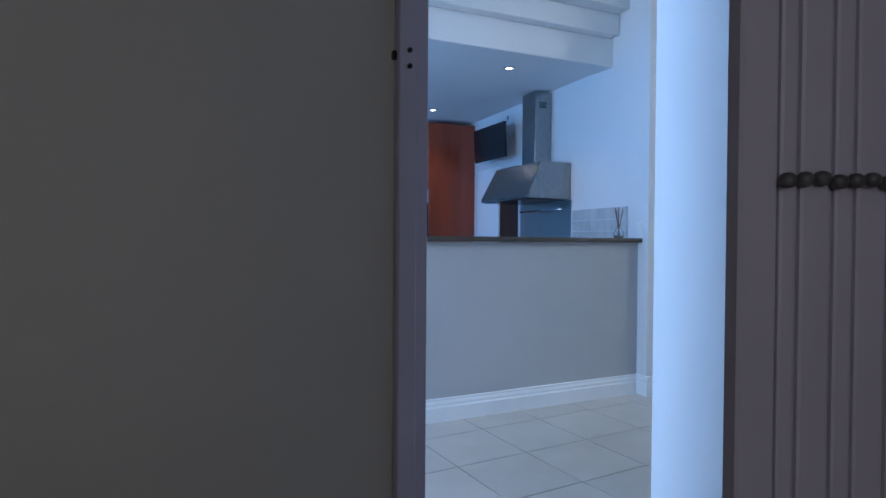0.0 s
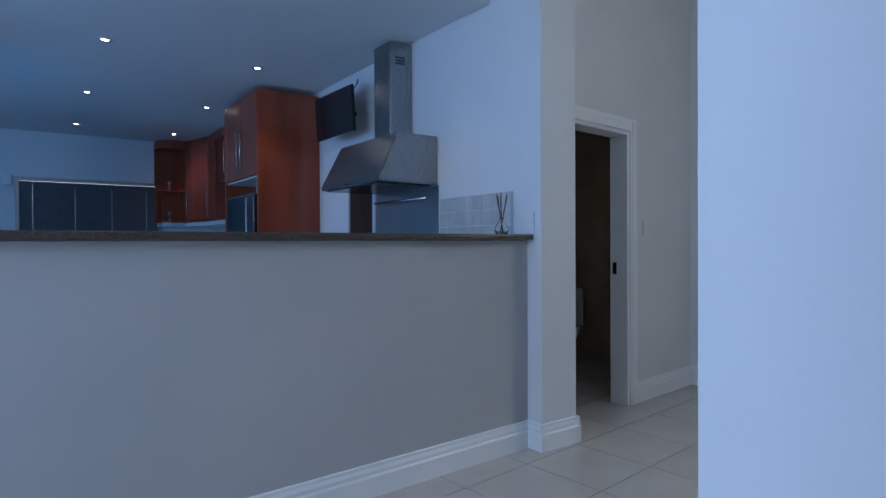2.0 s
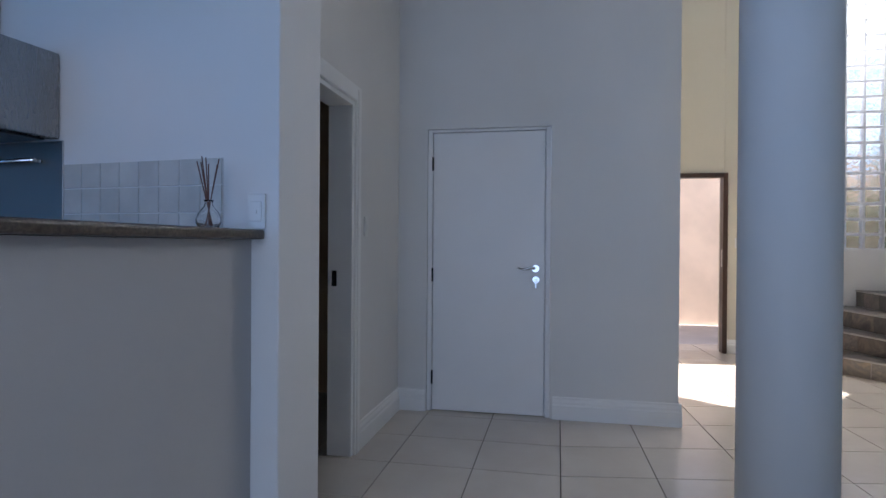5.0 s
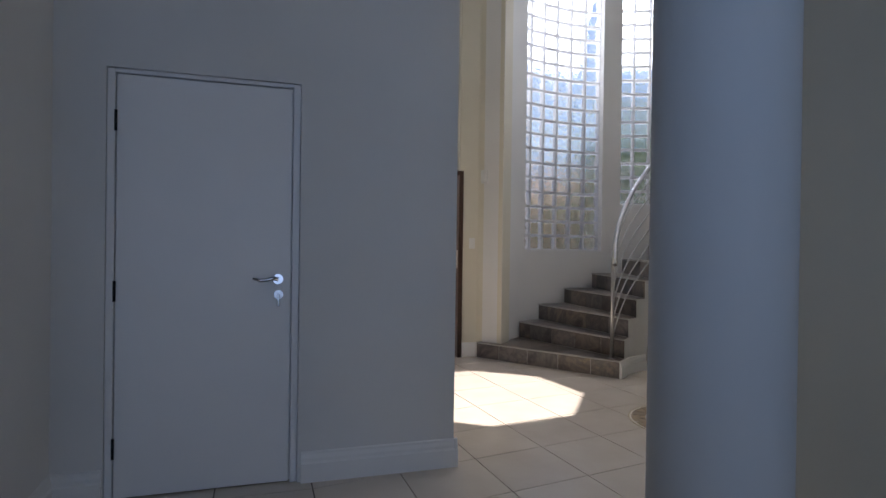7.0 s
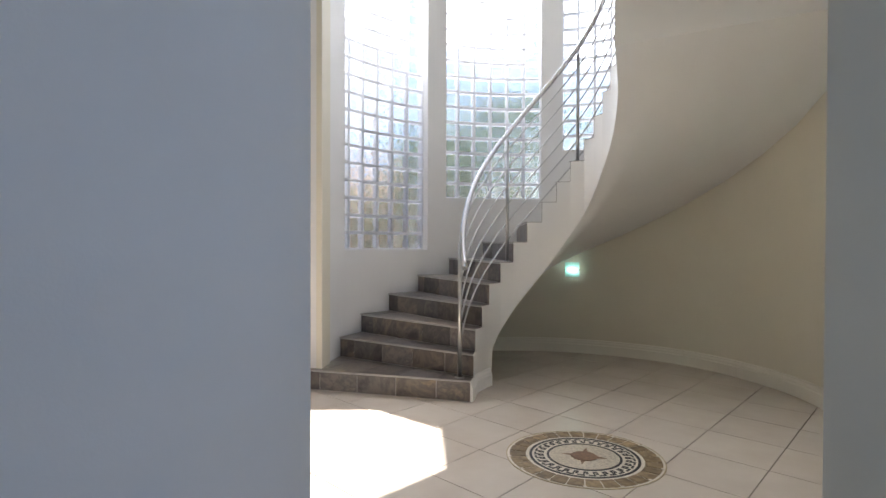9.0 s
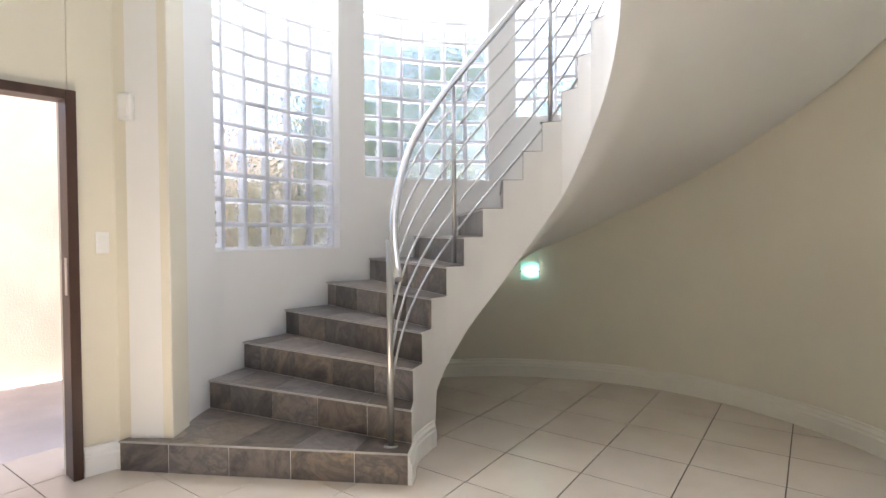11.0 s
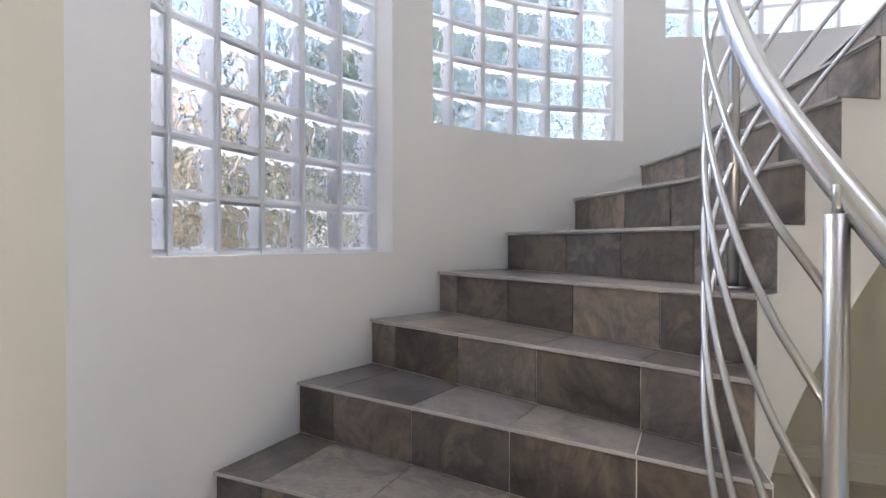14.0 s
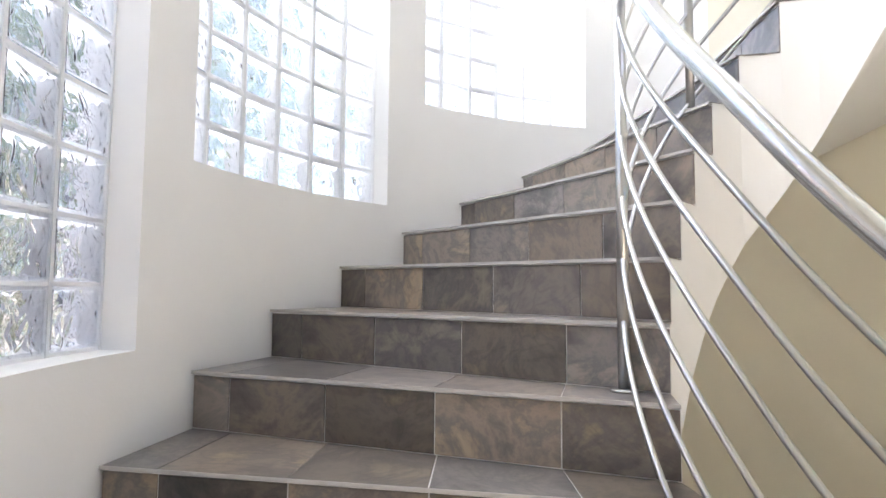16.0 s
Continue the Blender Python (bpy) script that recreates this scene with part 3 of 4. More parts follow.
thing("landing", bm, PLASTER, "white plastered landing at the stair head", "landing", kind="structure")


# ---------- stair balustrade ----------
rail = thing("stair_railing", None, None, "brushed stainless steel stair railing with six bars", "railing")


def rail_point(a, h):
    """A point on the railing line at the angle a, h over the line of the nosings."""
    r = float(np.interp(a, (-150, -124, -102, -91, -79, -68, -57, -15, 0, 70), (0.50, 0.56, 0.61, 0.64, 0.68, 0.74, 0.775, 0.812, 0.822, 0.818)))
    return polar(a, r, 1.102 - 0.01625 * (a + 2.1) + h)


line = [rail_point(62 - 3 * i, 1.065 - (0.035 if i < 4 else 0.025 if i < 12 else 0)) for i in range(68)]
for _ in range(6):
    line = line[:1] + [(p + 2 * q + r) / 4 for p, q, r in zip(line, line[1:], line[2:])] + line[-1:]
part("handrail", tube(line, 0.0235, 14), CHROME, rail, "round polished handrail with a free lower end")


def outward(p):
    """Posts and bars stand a little outside the handrail."""
    d = Vector((p.x - CX, p.y - CY, 0)).normalized()
    return p + d * 0.026


NEWEL = polar(48.5, 0.838, 1.325)
for h in (0.17, 0.342, 0.514, 0.686, 0.858, 1.03):
    pts = [NEWEL - Vector((0, 0, h))] + [outward(p) - Vector((0, 0, h)) for p in line[7:]]
    part("bar", tube(pts, 0.0078, 8), STEEL, rail)


def post(x, y, foot, top, r):
    bm = tube([(x, y, foot), (x, y, top - 0.045)], r, 14)
    tube([(x, y, top - 0.05), (x, y, top)], 0.007, 8, bm)
    lathe([(0, 0.0), (0.038, 0.0), (0.038, 0.006), (0.02, 0.009)], 16, bm, (x, y, foot))
    return part("post", bm, STEEL, rail)


post(NEWEL.x, NEWEL.y, level(1), NEWEL.z + 0.01, 0.0178)
for a, k in ((-12.0, 6), (-60.0, 11), (-110.0, 15)):
    p = min(line, key=lambda q: abs(math.degrees(math.atan2(q.y - CY, q.x - CX)) - a))
    q = outward(p)
    post(q.x, q.y, level(k), p.z - 0.01, 0.016)


# ---------- glass block windows ----------
def block_mesh(w, h, d):
    b = bmesh.new()
    t = 0.009
    r = 0.013
    rim = []
    for x, z, a0 in ((w / 2 - r, h / 2 - r, 0), (-w / 2 + r, h / 2 - r, 90), (-w / 2 + r, -h / 2 + r, 180), (w / 2 - r, -h / 2 + r, 270)):
        rim += [(x + r * math.cos(radians(a0 + e)), z + r * math.sin(radians(a0 + e))) for e in (0, 30, 60, 90)]
    for s in (-1, 1):
        q = bmesh.new()
        rows = []
        for y, k in ((d / 2 - t, 1.0), (d / 2 - 0.0035, 1.0), (d / 2, 0.945)):
            rows.append([q.verts.new((x * k, s * y, z * k)) for x, z in rim])
        for lo, hi in zip(rows, rows[1:]):
            for i in range(len(rim)):
                q.faces.new((lo[i], lo[(i + 1) % len(rim)], hi[(i + 1) % len(rim)], hi[i])).material_index = 1
        q.faces.new(rows[0]).material_index = 1
        q.faces.new(rows[-1]).material_index = 0
        bmesh.ops.recalc_face_normals(q, faces=q.faces)
        merge(b, q)
    g = 0.012
    ys = (-d / 2 + t, d / 2 - t)
    for x0, x1, z0, z1 in ((-w / 2, -w / 2 + g, -h / 2, h / 2), (w / 2 - g, w / 2, -h / 2, h / 2), (-w / 2 + g, w / 2 - g, -h / 2, -h / 2 + g), (-w / 2 + g, w / 2 - g, h / 2 - g, h / 2)):
        q = box(x0, x1, ys[0], ys[1], z0, z1)
        for f in q.faces:
            f.material_index = 2
        merge(b, q)
    return mesh_of("glass_block", b, [BLOCK, CLEAR, BLOCK_EDGE])


def sheet(half, z0, z1):
    """A joint that is open at its back, so that daylight reaches its face."""
    b = bmesh.new()
    y0, y1 = -0.034, -0.026
    v = [b.verts.new(p) for p in ((-half, y1, z0), (-half, y0, z0), (half, y0, z0), (half, y1, z0), (-half, y1, z1), (-half, y0, z1), (half, y0, z1), (half, y1, z1))]
    for q in ((0, 1, 5, 4), (1, 2, 6, 5), (2, 3, 7, 6), (0, 3, 2, 1), (4, 5, 6, 7)):
        b.faces.new([v[j] for j in q])
    return b


for i, (a0, a1, z0, n) in enumerate(WINDOWS):
    win = thing(f"window_{i + 1}", None, None, "tall curved window of wavy clear glass blocks", "window", kind="structure", group="glass block windows")
    step = (a1 - a0) / 6
    r = wall_r((a0 + a1) / 2) + 0.14
    w = radians(step) * r
    me = block_mesh(w - 0.009, PITCH - 0.009, 0.075)
    grid = bmesh.new()
    for c in range(7):
        b = sheet(0.0055, z0, z0 + n * PITCH + 0.01)
        b.transform(Matrix.Translation(polar(a0 + step * c, wall_r(a0 + step * c) + 0.14, 0)) @ Matrix.Rotation(radians(a0 + step * c - 90), 4, "Z"))
        merge(grid, b)
    for row in range(n + 1):
        for c in range(6):
            b = sheet(w / 2, z0 + row * PITCH - 0.0005, z0 + row * PITCH + 0.0105)
            b.transform(Matrix.Translation(polar(a0 + step * (c + 0.5), wall_r(a0 + step * (c + 0.5)) + 0.14, 0)) @ Matrix.Rotation(radians(a0 + step * (c + 0.5) - 90), 4, "Z"))
            merge(grid, b)
    part("mortar", grid, JOINT, win, "thin white mortar joints")
    for row in range(n):
        for c in range(6):
            a = a0 + step * (c + 0.5)
            ob = part("glass_block", me, None, win)
            ob.matrix_basis = Matrix.Translation(polar(a, wall_r(a) + 0.14, z0 + 0.005 + (row + 0.5) * PITCH)) @ Matrix.Rotation(radians(a - 90), 4, "Z")
            ob.visible_shadow = False

# ---------- column, bar, skirtings ----------
thing("round_column", lathe([(0, 0), (0.156, 0), (0.156, HALL_H), (0, HALL_H)], 48, None, (3.73, 1.70, 0)), PLASTER, "smooth round white plaster column", "column", kind="structure")

# the bar runs a little askew to the kitchen wall
SKEW = Matrix(((1, 0, 0, 0), (0.045, 1, 0, 0), (0, 0, 1, 0), (0, 0, 0, 1)))
bm = box(-3.7, -0.002, 0.115, 0.30, 0, 1.240)
bm.transform(KIT @ SKEW)
thing("wall_bar", bm, BAR_PAINT, "low grey plaster wall carrying the bar top", "wall", kind="structure")
bm = box(-3.75, -0.003, 0.055, 0.52, 1.242, 1.278, 0.012, 3)
bm.transform(KIT @ SKEW)
thing("bar_counter", bm, GRANITE, "dark brown polished granite bar top", "counter")

SKIRT = [(0, 0), (0.022, 0), (0.022, 0.098), (0.015, 0.108), (0.015, 0.124), (0.008, 0.142), (0.008, 0.154), (0, 0.160)]


def skirting(*pts, mat=TRIM):
    bm = bmesh.new()
    for p, q in zip(pts, pts[1:]):
        extrude_profile(SKIRT, p, q, bm)
    return thing("baseboard", bm, mat, "white moulded skirting board", "baseboard", kind="structure")


def kp(u, v):
    return tuple(kit(u, v).xy)


skirting(kp(-3.7, 0.115 - 3.7 * 0.045), kp(0, 0.115))
skirting(kp(0, 0.115), kp(0, -0.02))
skirting(kp(-0.02, 0), kp(0.32, 0))
skirting(kp(0.30, -0.02), kp(0.30, 0.18))
skirting((4.78, 3.64), (WD, 3.64))
skirting((WD, 3.64), (WD, 3.425))
skirting((WD, 2.50), (WD, 1.635))
skirting((WD - 0.02, 1.655), (8.8, 1.655))
skirting((8.80, 0.54), (8.80, 0.36))
skirting((8.80, 0.37), (8.70, 0.29))


def curved_skirting(a0, a1):
    bm = bmesh.new()
    n = int(abs(a1 - a0) / 2.5)
    rows = []
    for i in range(n + 1):
        a = a0 + (a1 - a0) * i / n
        rows.append([bm.verts.new(polar(a, wall_r(a) - o, u)) for o, u in SKIRT])
    for p, q in zip(rows, rows[1:]):
        for i in range(len(SKIRT) - 1):
            bm.faces.new((p[i], p[i + 1], q[i + 1], q[i])).smooth = False
    bmesh.ops.recalc_face_normals(bm, faces=bm.faces)
    return thing("baseboard", bm, TRIM_CREAM, "cream curved skirting board", "baseboard", kind="structure")


curved_skirting(-10, -181)
# foot of the stringer
skirting(*[polar(a, float(np.interp(-a, [-v for v in IN_A], IN_R))) for a in (56.3, 45.8, 39, 33.2, 27, 21.4, 15, 9.2)])

# ---------- doors ----------
# white door in the hall
door = thing("door_1", box(WD + 0.018, WD + 0.056, 2.562, 3.378, 0.008, 2.054, 0.002), DOORW, "closed flush white hall door with chrome lever", "door", kind="structure")
bm = bmesh.new()
for y0, y1, z0, z1 in ((2.52, 2.556, 0, 2.08), (3.384, 3.418, 0, 2.08), (2.556, 3.384, 2.06, 2.08)):
    box(WD + 0.012, WD + 0.10, y0, y1, z0, z1, 0.003, bm=bm)
box(WD + 0.058, WD + 0.10, 2.53, 3.41, 0.0, 2.07, bm=bm)
part("door_frame", bm, DOORW, door)
for z in (0.25, 1.01, 1.83):
    part("hinge", tube([(WD + 0.012, 3.381, z - 0.05), (WD + 0.012, 3.381, z + 0.05)], 0.007, 8), BLACK, door, "dark steel hinge")


def lever(parent, face, y, z, out, along):
    """A lever on a round rose, on a face at x, pointing along +-y."""
    bm = tube([(face, y, z), (face + out * 0.008, y, z)], 0.026, 20)
    tube([(face, y, z), (face + out * 0.045, y, z)], 0.009, 10, bm)
    pts = [(face + out * 0.045, y + along * s, z + 0.006 * math.sin(s * 60)) for s in (0, 0.03, 0.06, 0.09, 0.125)]
    tube(pts, [0.010, 0.010, 0.009, 0.008, 0.006], 10, bm)
    part("door_handle", bm, HANDLE_CHROME, parent, "chrome lever handle on a round rose")


lever(door, WD + 0.018, 2.625, 1.065, -1, 1)
bm = tube([(WD + 0.018, 2.622, 0.985), (WD + 0.009, 2.622, 0.985)], 0.024, 20)
box(WD - 0.012, WD + 0.006, 2.616, 2.628, 0.925, 0.99, 0.002, bm=bm)
part("keyhole_cover", bm, HANDLE_CHROME, door, "round chrome escutcheon with a key")

# toilet doorway frame
fr = thing("door_2", None, None, "white painted frame of the open toilet doorway", "door frame", kind="structure")
bm = bmesh.new()
for x0, x1, z0, z1 in ((4.0, 4.03, 0, 2.06), (4.74, 4.77, 0, 2.06), (4.03, 4.74, 2.03, 2.06)):
    box(x0, x1, 3.632, 3.78, z0, z1, 0.002, bm=bm)
part("jamb", bm, TRIM, fr)
bm = bmesh.new()
for x0, x1, z0, z1 in ((3.90, 4.005, 0, 2.15), (4.765, 4.855, 0, 2.15), (4.005, 4.765, 2.055, 2.15)):
    box(x0, x1, 3.618, 3.64, z0, z1, 0.006, 2, bm=bm)
    box(x0 + 0.02, x1 - 0.02 if x1 - x0 < 0.2 else x1, 3.611, 3.62, z0, z1 - 0.02, 0.004, bm=bm)
part("architrave", bm, TRIM, fr, "white moulded architrave")
part("strike_plate", box(4.735, 4.742, 3.725, 3.755, 0.985, 1.075, 0.001), BLACK, fr, "dark steel strike plate")

# toilet pan
toilet = thing("toilet", None, None, "white ceramic toilet with a closed seat", "toilet", m=pose(5.36, 4.72, 0, 0, 0, -60))
part("pan", lathe([(0, 0), (0.11, 0), (0.12, 0.05), (0.10, 0.16), (0.15, 0.32), (0.185, 0.385), (0.17, 0.40), (0, 0.40)], 24), CERAMIC, toilet)
part("seat", lathe([(0, 0.402), (0.19, 0.402), (0.195, 0.415), (0.18, 0.432), (0, 0.437)], 24), CERAMIC, toilet)
part("cistern", box(-0.19, 0.19, 0.22, 0.40, 0.40, 0.78, 0.03, 3), CERAMIC, toilet)

# front door frame
fd = thing("door_3", None, None, "dark hardwood frame of the open front door", "door frame", kind="structure")
bm = bmesh.new()
for y0, y1, z0, z1 in ((0.55, 0.60, 0, 2.09), (1.485, 1.53, 0, 2.09), (0.60, 1.485, 2.04, 2.09)):
    box(8.76, 8.90, y0, y1, z0, z1, 0.004, bm=bm)
part("jamb", bm, DARKWOOD, fd)
part("strike_plate", box(8.79, 8.83, 0.598, 0.604, 1.0, 1.2, 0.001), STEEL, fd, "long steel strike plate")

# doorway by the start: jamb with latch keep, and the panelled folding leaf
jm = thing("door_4", None, None, "grey painted jamb of the first doorway", "door frame", kind="structure")
bm = box(0.377, 0.425, 1.445, 1.60, 0, 2.6, 0.003)
box(0.425, 0.462, 1.46, 1.60, 0, 2.6, 0.003, bm=bm)
part("jamb", bm, MAUVE, jm)
for z in (1.662, 1.70):
    part("screw", tube([(0.402, 1.446, z), (0.402, 1.439, z)], 0.006, 10), BLACK, jm, "dark screw head")
part("latch", box(0.366, 0.378, 1.458, 1.472, 1.678, 1.70, 0.003), BLACK, jm)

leaf = thing("panelled_door", None, None, "dark grey boarded door leaf with a beaded chain", "door", m=Matrix.Translation((0.245, 0.505, 0)) @ Matrix.Rotation(radians(-18), 4, "Z"))
part("stile", box(0, 0.036, -0.02, 0.0, 0.01, 2.3, 0.003), MAUVE, leaf)
x = 0.038
for w in (0.020, 0.034, 0.022, 0.034, 0.022, 0.05, 0.05, 0.05, 0.05, 0.05, 0.05):
    part("board", box(x, x + w - 0.002, -0.018, -0.001, 0.01, 2.3, 0.004, 2), MAUVE, leaf)
    x += w
part("back_panel", box(0.036, x, -0.0135, 0.004, 0.01, 2.3), MAUVE, leaf)
bm = bmesh.new()
for i in range(14):
    b = bmesh.new()
    bmesh.ops.create_uvsphere(b, u_segments=10, v_segments=6, radius=0.0066)
    b.transform(Matrix.Translation((0.041 + i * 0.0165, -0.024, 1.2985 + 0.0012 * (i % 3))) @ Matrix.Diagonal((1.25, 1, 1, 1)))
    for f in b.faces:
        f.smooth = True
    merge(bm, b)
part("bead_chain", bm, BEAD, leaf, "row of dark round beads")


# ---------- switches and small wall fittings ----------
def switch(name, m, w=0.075, h=0.115, label="white plastic light switch"):
    s = thing(name, box(-w / 2, w / 2, -0.010, 0, -h / 2, h / 2, 0.004, 2), PLASTIC, label, "switch", m=m, group="light switches")
    part("rocker", box(-w * 0.33, w * 0.33, -0.014, -0.009, -h * 0.28, h * 0.28, 0.002), PLASTIC, s)
    part("button", tube([(0, -0.013, 0), (0, -0.018, 0)], 0.008, 14), PLASTIC, s)
    return s


switch("light_switch", KIT @ pose(-0.001, 0.09, 1.345, 0, 0, -90), 0.075, 0.13)
switch("light_switch", pose(4.99, 3.639, 1.34), 0.06, 0.12)
switch("light_switch", pose(1.081, 0.894, 1.312, 0, 0, -113.4), 0.10, 0.104)
switch("light_switch", pose(8.799, 0.43, 1.28, 0, 0, -90), 0.07, 0.12)
switch("light_switch", Matrix.Translation(polar(-153, wall_r(-153), 1.345)) @ Matrix.Rotation(radians(-153 - 90), 4, "Z"), 0.07, 0.13)
sens = thing("motion_detector", box(-0.04, 0.04, -0.05, 0, -0.075, 0.075, 0.016, 3), PLASTIC, "small white alarm motion detector", "sensor", m=pose(8.724, 0.3028, 2.03, 0, 0, -142.6))
part("lens", box(-0.026, 0.026, -0.056, -0.044, -0.052, 0.0, 0.006, 2), PLASTIC, sens)


# wall lamps on the curved wall
LAMP_GLASS = frosted("frosted_green_glass", (0.68, 0.95, 0.90), 0.3)
LAMP_BULB = glowing("wall_lamp_bulb", (0.78, 1.0, 0.93), 8.0)


def wall_lamp(a, z):
    m = Matrix.Translation(polar(a, wall_r(a), z)) @ Matrix.Rotation(radians(a - 90), 4, "Z")
    lamp = thing("wall_lamp", box(-0.06, 0.06, -0.014, 0, -0.06, 0.06, 0.003), STEEL, "lit curved frosted green glass wall lamp", "lamp", m=m, group="wall lamps")
    bm = bmesh.new()
    n = 12
    pts = [(math.sin(radians(-75 + 150 * i / n)) * 0.085, -0.03 - math.cos(radians(-75 + 150 * i / n)) * 0.045) for i in range(n + 1)]
    for p, q in zip(pts, pts[1:]):
        f = bm.faces.new([bm.verts.new((p[0], p[1], -0.085)), bm.verts.new((q[0], q[1], -0.085)), bm.verts.new((q[0], q[1], 0.085)), bm.verts.new((p[0], p[1], 0.085))])
        f.smooth = True
    bmesh.ops.remove_doubles(bm, verts=bm.verts, dist=0.0005)
    bmesh.ops.solidify(bm, geom=bm.faces[:], thickness=0.005)
    part("shade", bm, LAMP_GLASS, lamp, "frosted green glass shade")
    part("bulb", lathe([(0, -0.03), (0.012, -0.028), (0.018, -0.01), (0.018, 0.015), (0.010, 0.03), (0, 0.034)], 14, None, (0, -0.038, 0)), LAMP_BULB, lamp, "glowing bulb")
    for s in (-1, 1):
        part("clip", tube([(s * 0.082, -0.01, -0.005), (s * 0.082, -0.055, -0.005)], 0.006, 8), BLACK, lamp)
    return lamp


wall_lamp(-54, 0.98)
wall_lamp(-142.6, 1.87)


# ---------- medallion ----------
MX, MY, MR = 6.075, -0.308, 0.470
med = thing("floor_medallion", None, None, "round mosaic floor medallion with a Greek key border and star", "mosaic", m=pose(MX, MY, 0, 0, 0, 12))
STONE_A = material("tan_mosaic", (0.31, 0.22, 0.115), 0.5, alt=(0.15, 0.10, 0.05), scale=22, obj_random=0.25)
STONE_W = material("cream_mosaic", (0.66, 0.60, 0.50), 0.5, var=0.12, scale=60)
STONE_K = material("black_mosaic", (0.018, 0.016, 0.016), 0.5, var=0.2, scale=60)
STONE_R = material("brown_mosaic", (0.20, 0.11, 0.06), 0.5, var=0.25, scale=60)
STONE_O = material("olive_mosaic", (0.38, 0.31, 0.18), 0.5, var=0.25, scale=55)


def ring(r0, r1, z, a0=0, a1=360, n=64):
    bm = bmesh.new()
    full = a1 - a0 >= 360
    inner = [bm.verts.new((r0 * math.cos(radians(a0 + (a1 - a0) * i / n)), r0 * math.sin(radians(a0 + (a1 - a0) * i / n)), z)) for i in range(n + (not full))]
    outer = [bm.verts.new((r1 * math.cos(radians(a0 + (a1 - a0) * i / n)), r1 * math.sin(radians(a0 + (a1 - a0) * i / n)), z)) for i in range(n + (not full))]
    k = len(inner)
    for i in range(n):
        j = (i + 1) % k
        bm.faces.new((inner[i], outer[i], outer[j], inner[j]))
    ex = bmesh.ops.extrude_face_region(bm, geom=bm.faces[:])
    for v in ex["geom"]:
        if isinstance(v, bmesh.types.BMVert):
            v.co.z -= 0.004
    bmesh.ops.recalc_face_normals(bm, faces=bm.faces)
    return bm


part("base", ring(0.001, MR, 0.0015), STONE_W, med)
for i in range(28):
    a = 360 / 28 * i
    part("border_stone", ring(MR * 0.745, MR * 0.955, 0.0035, a + 0.5, a + 360 / 28 - 0.5, 3), STONE_A, med)
    if i % 2:
        part("corner_stone", ring(MR * 0.935, MR * 0.97, 0.0045, a - 1.2, a + 1.2, 2), STONE_W, med)
part("edge_ring", ring(MR * 0.985, MR, 0.0035), STONE_O, med)
part("black_ring", ring(MR * 0.665, MR * 0.70, 0.0035), STONE_K, med)
part("black_ring", ring(MR * 0.445, MR * 0.475, 0.0035), STONE_K, med)
key = bmesh.new()
for i in range(30):
    a = 12 * i
    for r0, r1, b0, b1 in ((0.61, 0.635, 0, 7.5), (0.515, 0.635, 6, 7.8), (0.515, 0.54, 6, 12.2), (0.515, 0.585, 10.4, 12.2), (0.565, 0.587, 8.9, 12.2)):
        merge(key, ring(MR * r0, MR * r1, 0.0036, a + b0, a + b1, 2))
part("greek_key", key, STONE_K, med, "black Greek key border")
STONE_F = material("pale_field_mosaic", (0.50, 0.44, 0.34), 0.5, var=0.25, scale=90)
part("field", ring(0.001, MR * 0.44, 0.003), STONE_F, med)
star = bmesh.new()
for i in range(4):
    a = radians(90 * i + 20)
    d, n = Vector((math.cos(a), math.sin(a), 0)), Vector((-math.sin(a), math.cos(a), 0))
    vs = [d * MR * 0.31, n * MR * 0.07, -n * MR * 0.07]
    star.faces.new([star.verts.new(p + Vector((0, 0, 0.0052))) for p in vs])
merge(star, ring(0.001, MR * 0.17, 0.0056, 0, 360, 10))
part("star", star, STONE_R, med, "brown stone star")

# ---------- kitchen (local coordinates of the kitchen frame) ----------
def ked(name, label, category, group=""):
    return thing(name, None, None, label, category, group, m=KIT.copy())


hood = ked("cooker_hood", "brushed steel chimney cooker hood", "cooker hood")


def loft(sections, bm=None):
    """A closed body through equal-length outlines."""
    b = bmesh.new()
    rows = [[b.verts.new(p) for p in s] for s in sections]
    n = len(rows[0])
    for p, q in zip(rows, rows[1:]):
        for i in range(n):
            b.faces.new((p[i], p[(i + 1) % n], q[(i + 1) % n], q[i]))
    b.faces.new(rows[0][::-1]), b.faces.new(rows[-1])
    bmesh.ops.recalc_face_normals(b, faces=b.faces)
    return merge(bm, b)


V0, V1 = 1.04, 1.98
bm = loft([[(-0.002, V0, 1.655), (-0.50, V0, 1.655), (-0.50, V1, 1.655), (-0.002, V1, 1.655)],
           [(-0.002, V0, 1.685), (-0.50, V0, 1.685), (-0.50, V1, 1.685), (-0.002, V1, 1.685)],
           [(-0.002, V0, 2.01), (-0.35, V0, 2.01), (-0.35, V1 - 0.06, 2.01), (-0.002, V1 - 0.06, 2.01)]])
bevel(bm, 0.012, 2)
part("canopy", bm, HOOD_STEEL, hood)
part("filter", box(-0.47, -0.04, V0 + 0.04, V1 - 0.04, 1.646, 1.653), BLACK, hood, "dark grease filter")
part("chimney", box(-0.20, -0.002, 1.38, 1.63, 2.0, 2.765, 0.004), HOOD_STEEL, hood)
for i in range(3):
    part("vent_slot", box(-0.15, -0.07, 1.376, 1.382, 2.60 + 0.022 * i, 2.612 + 0.022 * i), BLACK, hood)
for i in range(4):
    part("button", tube([(-0.498, 1.46 + 0.03 * i, 1.67), (-0.503, 1.46 + 0.03 * i, 1.67)], 0.006, 8), BLACK, hood)
